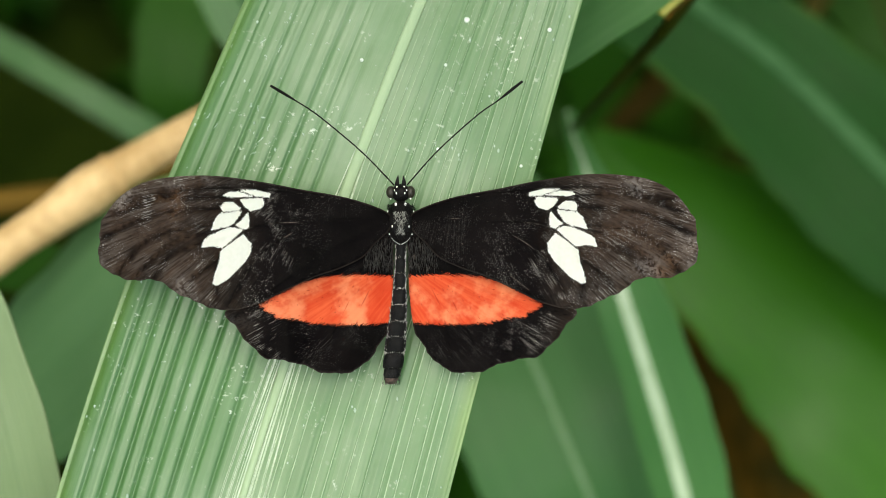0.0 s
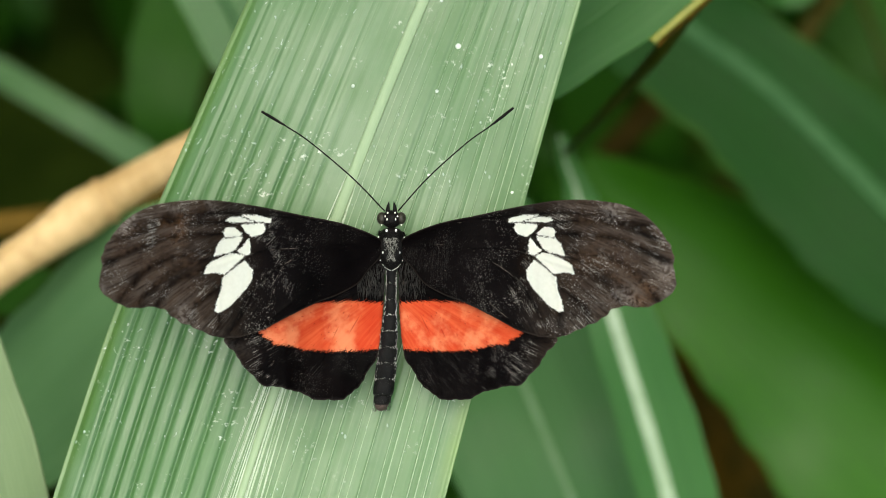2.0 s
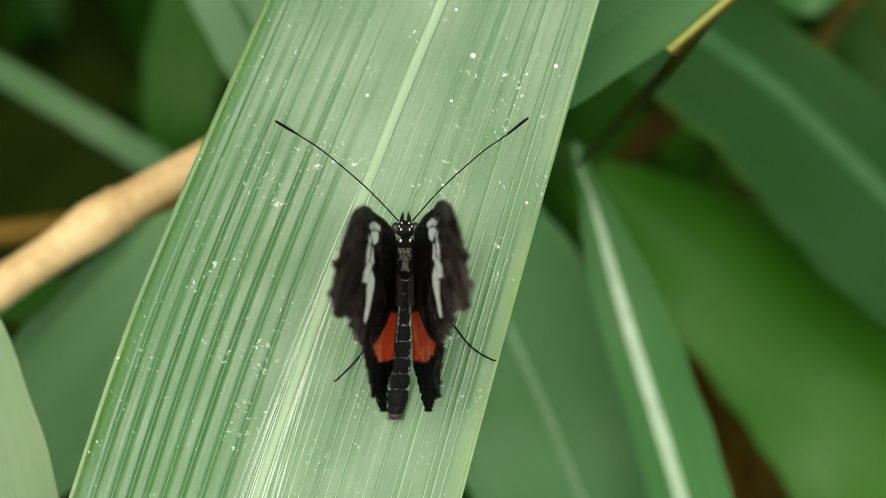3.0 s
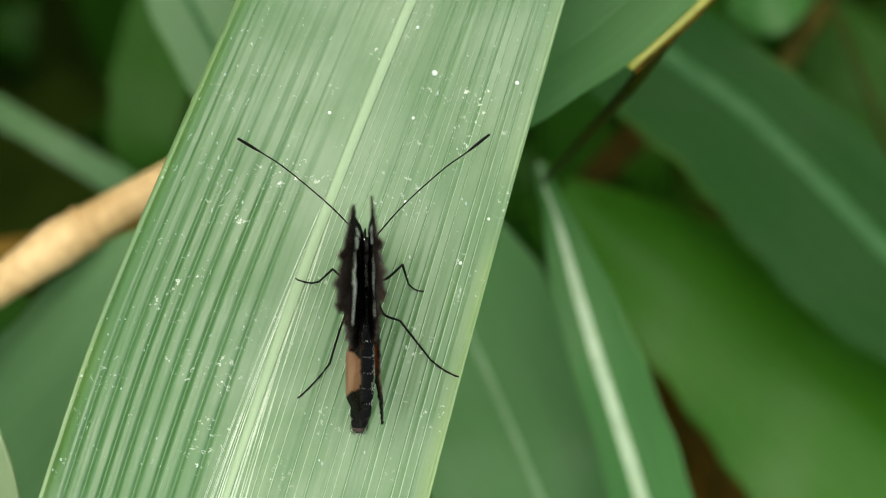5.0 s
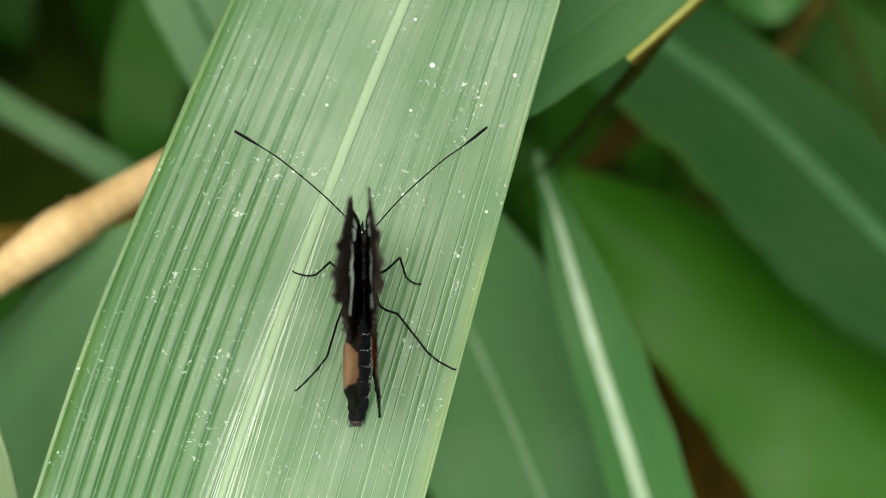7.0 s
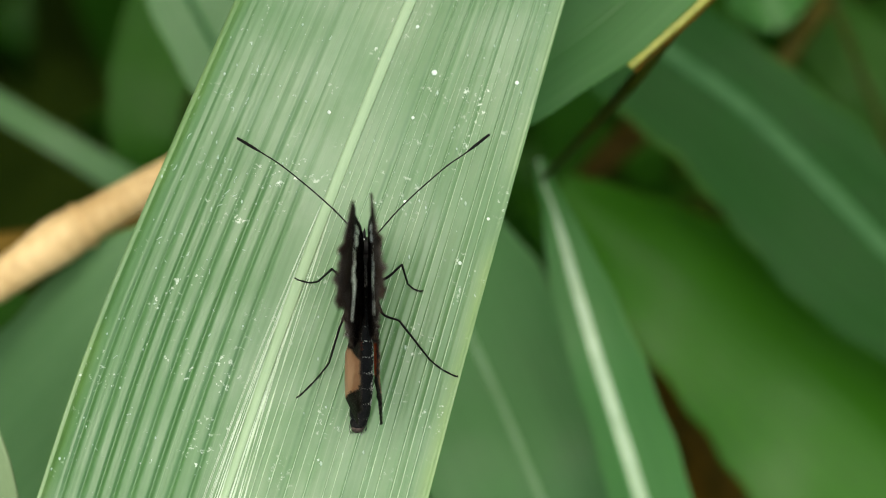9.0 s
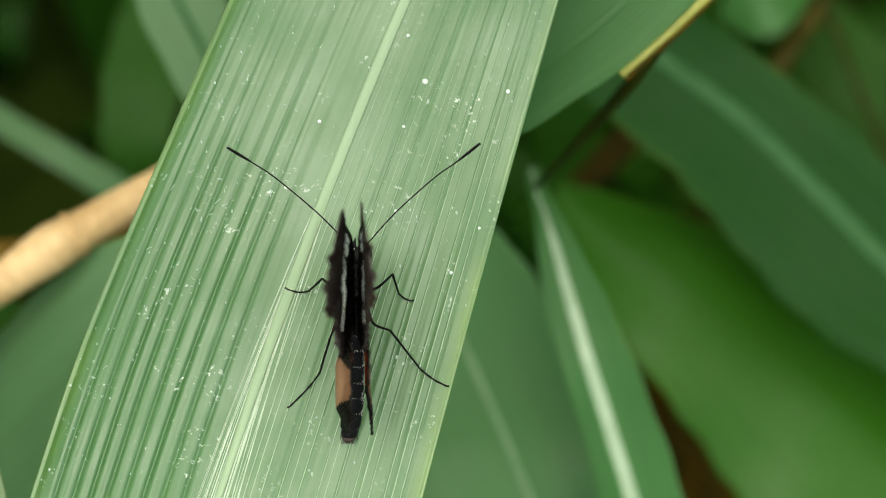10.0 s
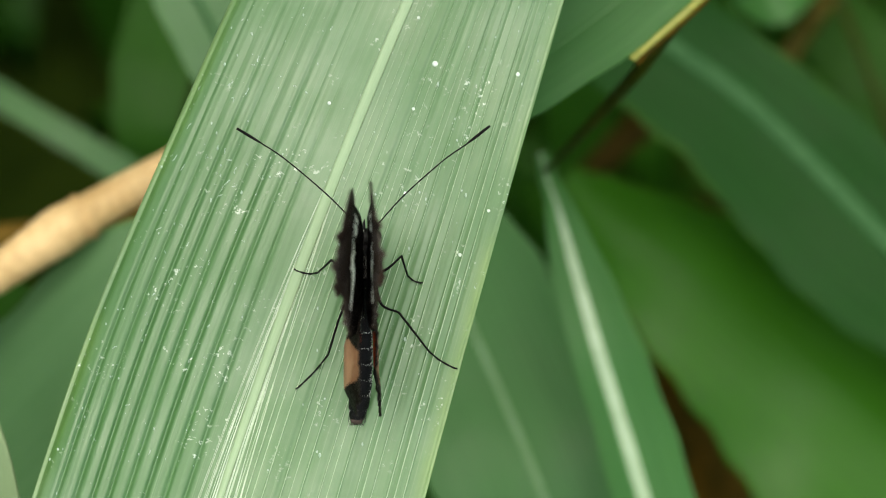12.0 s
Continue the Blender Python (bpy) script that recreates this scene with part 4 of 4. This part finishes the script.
def butterfly():
    bf = new("butterfly")
    bf.empty_display_size = 0.01
    place = Matrix.Translation(SIT * 0.001) @ BODY.to_3x3().to_4x4()
    bf.matrix_world = PLACE @ place
    tagged(bf, "black butterfly with red band and white spots, sitting on a leaf", "butterfly")
    rnd = random.Random(7)
    add = lambda name, data, mat, parent=bf, label="": part(name, mesh_of(name, data[0], data[1], MAT[mat]), parent, label)

    thorax = add("thorax", lathe([(2.0, 0.3, 0.3, 0.2), (1.7, 1.0, 0.9, 0.2), (1.0, 1.5, 1.3, 0.2), (0, 1.75, 1.6, 0.2), (-1.2, 1.7, 1.6, 0.25), (-2.2, 1.35, 1.3, 0.2), (-2.9, 0.9, 0.9, 0.1), (-3.1, 0.3, 0.3, 0.1)], 22), "chitin")
    add("thorax_hair", fuzz(rnd, 900, -2.6, 1.6, 1.35, 0.75, 0.25, -0.7), "chitin", thorax)
    add("grey_hair", fuzz(rnd, 380, -0.6, 0.75, 0.8, 0.4, 1.05, -0.9), "hair_grey", thorax, "grey hair tuft")
    add("tuft_tail", fuzz(rnd, 200, -1.9, -0.4, 0.35, 0.4, 1.5, -0.9), "hair_grey", thorax, "grey hair tuft")
    for x, y, z, r in ((0.56, 1.55, 1.12, 0.15), (0.95, -1.0, 1.5, 0.12), (1.4, -0.45, 1.2, 0.11), (1.5, 0.75, 0.9, 0.1), (1.3, -1.9, 0.95, 0.09)):
        for sx in (-1, 1):
            add("white_spot", ball((sx * x * 0.001, y * 0.001, z * 0.001), (0.001 * r, 0.0013 * r * rnd.uniform(0.8, 1.3), 0.0001), 5, 8), "white_scale", thorax)
    for sx in (-1, 1):
        bar = [(sx * 1.05, -2.35, 0.95), (sx * 0.75, -2.7, 1.15), (sx * 0.35, -2.95, 1.12), (sx * 0.08, -3.1, 1.05)]
        add("pale_bar", tube_data(mmv(spline(bar, 12)), (0.05 + 0.02 * np.sin(np.arange(12) * 2.1)) * 0.001, 6), "hair_pale", thorax)
    head = add("head", ball((0, 0.0029, 0.0003), (0.00115, 0.00105, 0.001), 10, 16), "chitin")
    add("head_hair", fuzz(rnd, 260, 2.2, 3.5, 0.85, 0.4, 0.35, 0.5), "chitin", head)
    for sx in (-1, 1):
        add("eye", ball((sx * 0.00113, 0.003, 0.00035), (0.00058, 0.00074, 0.00072), 14, 20), "eye", head, "brown compound eye")
        for x, y, z in ((0.5, 2.85, 1.22), (0.72, 3.2, 1.05), (0.42, 3.6, 0.95), (1.15, 2.25, 0.55)):
            add("white_spot", ball((sx * x * 0.001, y * 0.001, z * 0.001), (0.0001 * rnd.uniform(0.7, 1.2), 0.00016 * rnd.uniform(0.7, 1.2), 0.0001), 5, 8), "white_scale", head)
        add("palp", tube_data(mmv([(sx * 0.36, 3.5, 0.3), (sx * 0.42, 4.0, 0.5), (sx * 0.36, 4.5, 0.6), (sx * 0.28, 4.95, 0.65)]), [0.00028, 0.00025, 0.00016, 0.00003], 8), "chitin", head)
        tip = 14.9 if sx < 0 else 14.1
        line = spline([(sx * 0.75, 3.8, 0.7), (sx * tip * 0.3, 7.6, 2.2), (sx * tip * 0.62, 11.6, 3.2), (sx * tip * 0.8, 13.4, 3.4), (sx * tip, 15.4 + 0.2 * sx, 3.4)], 60)
        rad = np.full(60, 0.08) + 0.008 * np.sin(np.arange(60) * 2.2)
        rad[46:] = 0.08 + 0.095 * np.sin(np.clip((np.arange(14) + 1) / 13.0, 0, 1) * 2.5) ** 0.8
        add("antenna", tube_data(mmv(line), rad * 0.001, 8), "limb", bf, "thin black clubbed antenna")
    # abdomen in rings
    y0, y1, n = -2.7, -19.3, 9
    abdomen = None
    for i in range(n):
        a, b = y0 + (y1 - y0) * i / n, y0 + (y1 - y0) * (i + 1) / n
        f = (i + 0.5) / n
        r = 0.64 + 0.58 * max(0.0, math.sin((f - 0.2) / 0.6 * math.pi / 2)) ** 1.3 * (1 if f < 0.8 else 1 - (f - 0.8) * 1.9)
        z = 0.15 - 0.5 * f
        st = [(a + 0.18, r * 0.8, r * 0.8, z), (a - 0.1, r * 0.97, r * 0.97, z), ((a + b) / 2, r * 1.03, r * 1.03, z), (b + 0.15, r * 1.0, r * 1.0, z), (b - 0.05, r * 0.86, r * 0.86, z), (b - 0.12, r * 0.5, r * 0.5, z)] if i < n - 1 else [(a + 0.18, r * 0.8, r * 0.8, z), (a - 0.3, r, r, z), ((a + b) / 2, r * 0.9, r * 0.9, z), (b + 0.55, r * 0.74, r * 0.74, z), (b + 0.25, r * 0.5, r * 0.5, z), (b + 0.15, r * 0.2, r * 0.2, z)]
        ring = add("abdomen" if i == 0 else "segment", lathe(st, 18), "abdomen", bf if i == 0 else abdomen)
        if i == n - 1:
            add("tip", lathe([(b + 0.75, r * 0.8, r * 0.8, z), (b + 0.5, r * 0.79, r * 0.79, z), (b + 0.2, r * 0.58, r * 0.58, z), (b, r * 0.36, r * 0.36, z), (b - 0.08, r * 0.1, r * 0.1, z)], 18), "tan_tip", abdomen, "pinkish brown tip")
            add("tip_hair", fuzz(rnd, 160, b, b + 0.9, r * 0.6, 0.3, z, -2.2), "tan_tip", abdomen)
        if i == 0:
            abdomen = ring
        add("hair", fuzz(rnd, 200, b, a, r * 0.95, 0.22, z, -1.8), "band" if i > 6 else "abdomen", abdomen)
        # pale tufts along both sides, thickest towards each ring's end, and a ragged arc across it
        tufts = []
        for sx in (-1, 1) if i < 7 else ():
            for _ in range(24):
                y = b + (a - b) * rnd.random() ** 1.6
                q = Vector((sway(y) + sx * r * rnd.uniform(0.74, 0.99), y, z + r * rnd.uniform(0.3, 0.66)))
                e = q + Vector((sx * rnd.uniform(-0.05, 0.12), rnd.uniform(-0.3, -0.08), 0.03))
                tufts.append(tube_data([q * 0.001, (q + e) * 0.0005, e * 0.001], [0.00002, rnd.uniform(0.00003, 0.00006), 0.00001], 4))
        for _ in range(30 if 2 <= i < 7 else 6):
            ang = rnd.uniform(0.35, math.pi - 0.35)
            y = b + rnd.gauss(0.12, 0.06) - 0.25 * abs(math.cos(ang))
            q = Vector((sway(y) + r * 1.04 * math.cos(ang), y, z + r * 1.04 * math.sin(ang)))
            e = q + Vector((rnd.uniform(-0.05, 0.05), rnd.uniform(-0.16, -0.05), 0.02))
            tufts.append(tube_data([q * 0.001, (q + e) * 0.0005, e * 0.001], [0.00002, 0.00003, 0.00001], 4))
        add("side_hair", join(tufts), "hair_pale" if i < 4 else "hair_grey", abdomen)
    # legs: from the thorax over the knee to a foot on the leaf
    inv = BODY.inverted()
    for pts in ([(0.9, -1.2, -0.6), (2.3, -0.8, 0.2), (4.0, 0.7, 0.6), (4.7, -1.5, -2.4), (6.5, -2.2, None)],
                [(-0.9, -1.2, -0.6), (-2.6, -1.0, 0.2), (-4.1, 0.2, 0.6), (-5.8, -1.2, -2.4), (-8.6, -0.7, None)],
                [(0.9, -2.4, -0.6), (1.7, -4.9, -1.0), (3.7, -5.8, -0.9), (7.2, -10.3, -2.4), (10.6, -12.3, None)],
                [(-0.9, -2.4, -0.6), (-2.4, -4.6, -1.0), (-3.3, -6.7, -0.9), (-4.5, -10.7, -2.4), (-8.4, -14.8, None)]):
        x, y, _ = pts[-1]
        foot = BODY @ Vector((x, y, -4.5))
        half = big_half(foot.y, 1 if foot.x > big_mid(foot.y) else -1)
        foot.z = float(big_height(np.array((foot.x - big_mid(foot.y)) / half), np.array(foot.y))) + 0.12
        pts[-1] = tuple(inv @ foot)
        leg = add("leg", tube_data(mmv(spline(pts[:3], 14)), np.linspace(0.2, 0.12, 14) * 0.001, 8), "limb", bf, "thin black jointed leg")
        add("tibia", tube_data(mmv(spline(pts[2:4], 8)), np.linspace(0.14, 0.105, 8) * 0.001, 8), "limb", leg)
        end, knee = np.array(pts[4]), np.array(pts[3])
        low = end + (knee - end) * (0.62, 0.62, 0.16) + (0.0, -0.28, 0.0)
        tarsus = spline([knee, low, end * 0.75 + low * 0.25 + (0.0, -0.12, 0.02), end], 16)
        add("tarsus", tube_data(mmv(tarsus), (0.1 + 0.022 * np.sin(np.arange(16) * 1.9)) * 0.001, 8), "limb", leg)
    # wings
    wings = []
    for side in (1, -1):
        reach = 0.986 if side > 0 else 1.0
        short = lambda lines: [[(x * reach, y) for x, y in ln] for ln in lines]
        fore = wing_mesh("forewing", short([FORE])[0], short(FORE_VEINS), short(SPOTS), None, lambda x, y: 0.8 * np.sin(np.pi * np.clip(x / 18, 0, 1)) - (np.clip(x - 12, 0, 40) / 22) ** 2 * (0.05 + 0.165 * (4.7 - y)), side, (1.2, 0), (20, 0.5), 1.0)
        hind = wing_mesh("hindwing", HIND, HIND_VEINS, [], BAND, lambda x, y: -0.05 - (0.5 if side > 0 else 1.8) * np.sin(np.pi * np.clip(x / 13, 0, 1)) * np.clip((-y - 4) / 6, 0, 1) * np.clip((19 + y) / 4, 0, 1) + (-0.6 if side > 0 else 0.1) * np.clip((-y - 13) / 5, 0, 1), side, (0.5, 0), (11, -8), 0.35)
        fore_ob = part("forewing", fore, bf, "black forewing with white spots, worn at the tip")
        hind_ob = part("hindwing", hind, bf, "black hindwing with a broad red band")
        # soft hair where the hindwing meets the body
        hairs = []
        for _ in range(260):
            x, y = rnd.uniform(0.6, 4.2), rnd.uniform(-5.6, -2.2)
            q = Vector((side * x - side * 0.5, y, 0.12))
            e = q + Vector((side * rnd.uniform(-0.1, 0.3), -rnd.uniform(0.5, 1.3), rnd.uniform(0.1, 0.35)))
            hairs.append(tube_data([q * 0.001, (q + e) * 0.0005 + Vector((0, 0, 0.00005)), e * 0.001], [0.000022, 0.00002, 0.000006], 3))
        add("base_hair", join(hairs), "band", hind_ob, "soft grey hair")
        wings.append((side, fore_ob, hind_ob))
    return wings, abdomen


wings, abdomen = butterfly()


# ---- what moves ----
def motions():
    """The wings lie open, then fold up over the back and stay shut."""
    lift = [(0, 6), (1.0, 6), (1.5, 11), (1.8, 20), (2.0, 26), (2.2, 31), (2.4, 38), (2.5, 41.7), (2.6, 46), (2.7, 52), (2.8, 63.5), (2.9, 77), (3.0, 82.5), (3.1, 86.5), (3.2, 89.8), (3.6, 90.8), (4.8, 91.3), (7, 91.3), (12, 91.3)]
    sweep = [(0, 0), (1.5, 0), (2.0, -0.5), (2.5, -1.0), (2.8, 0), (3.0, 1.0), (3.2, 2.8), (3.8, 5.0), (4.8, 5.9), (6, 6.2), (7, 6.7), (9, 7.6), (12, 7.8)]
    st, sv = [t for t, _ in sweep], [a for _, a in sweep]
    for side, fore, hind in wings:
        rows, low = [], []
        for t, a in lift:
            w = float(np.interp(t, st, sv)) - float(np.interp(t, [2.6, 3.0, 4.8], [0, 1.5, 2.2])) * (side < 0)
            c = a - float(np.interp(t, [2.9, 4.8], [0, 0.2 if side > 0 else 1.0]))
            rows.append((t, pose(side * 0.0012, 0, 0.0010, 0, -side * c) @ pose(0, 0, 0, 0, 0, side * w)))
            b = a * 0.97 - 1.5 + float(np.interp(t, [2.6, 2.9, 3.3, 4.8], [0, 0.5, 0.8 if side > 0 else 2.4, 0.5 if side > 0 else 3.5]))
            h = float(np.interp(t, [2.6, 3.2, 4.8], [0, 1.0, 4.0]))
            low.append((t, pose(side * 0.0006, 0, 0.0007, 0, -side * b) @ pose(0, 0, 0, 0, 0, side * h)))
        walk(fore, rows)
        walk(hind, low)
    # the abdomen sinks towards the leaf as the wings shut
    root = Vector((0, -0.0027, 0.00015))
    sink = lambda a: Matrix.Translation(root) @ pose(0, 0, 0, a) @ Matrix.Translation(-root)
    walk(abdomen, [(0, sink(0)), (2.4, sink(0)), (3.2, sink(9)), (4.8, sink(12)), (12, sink(12))])


motions()
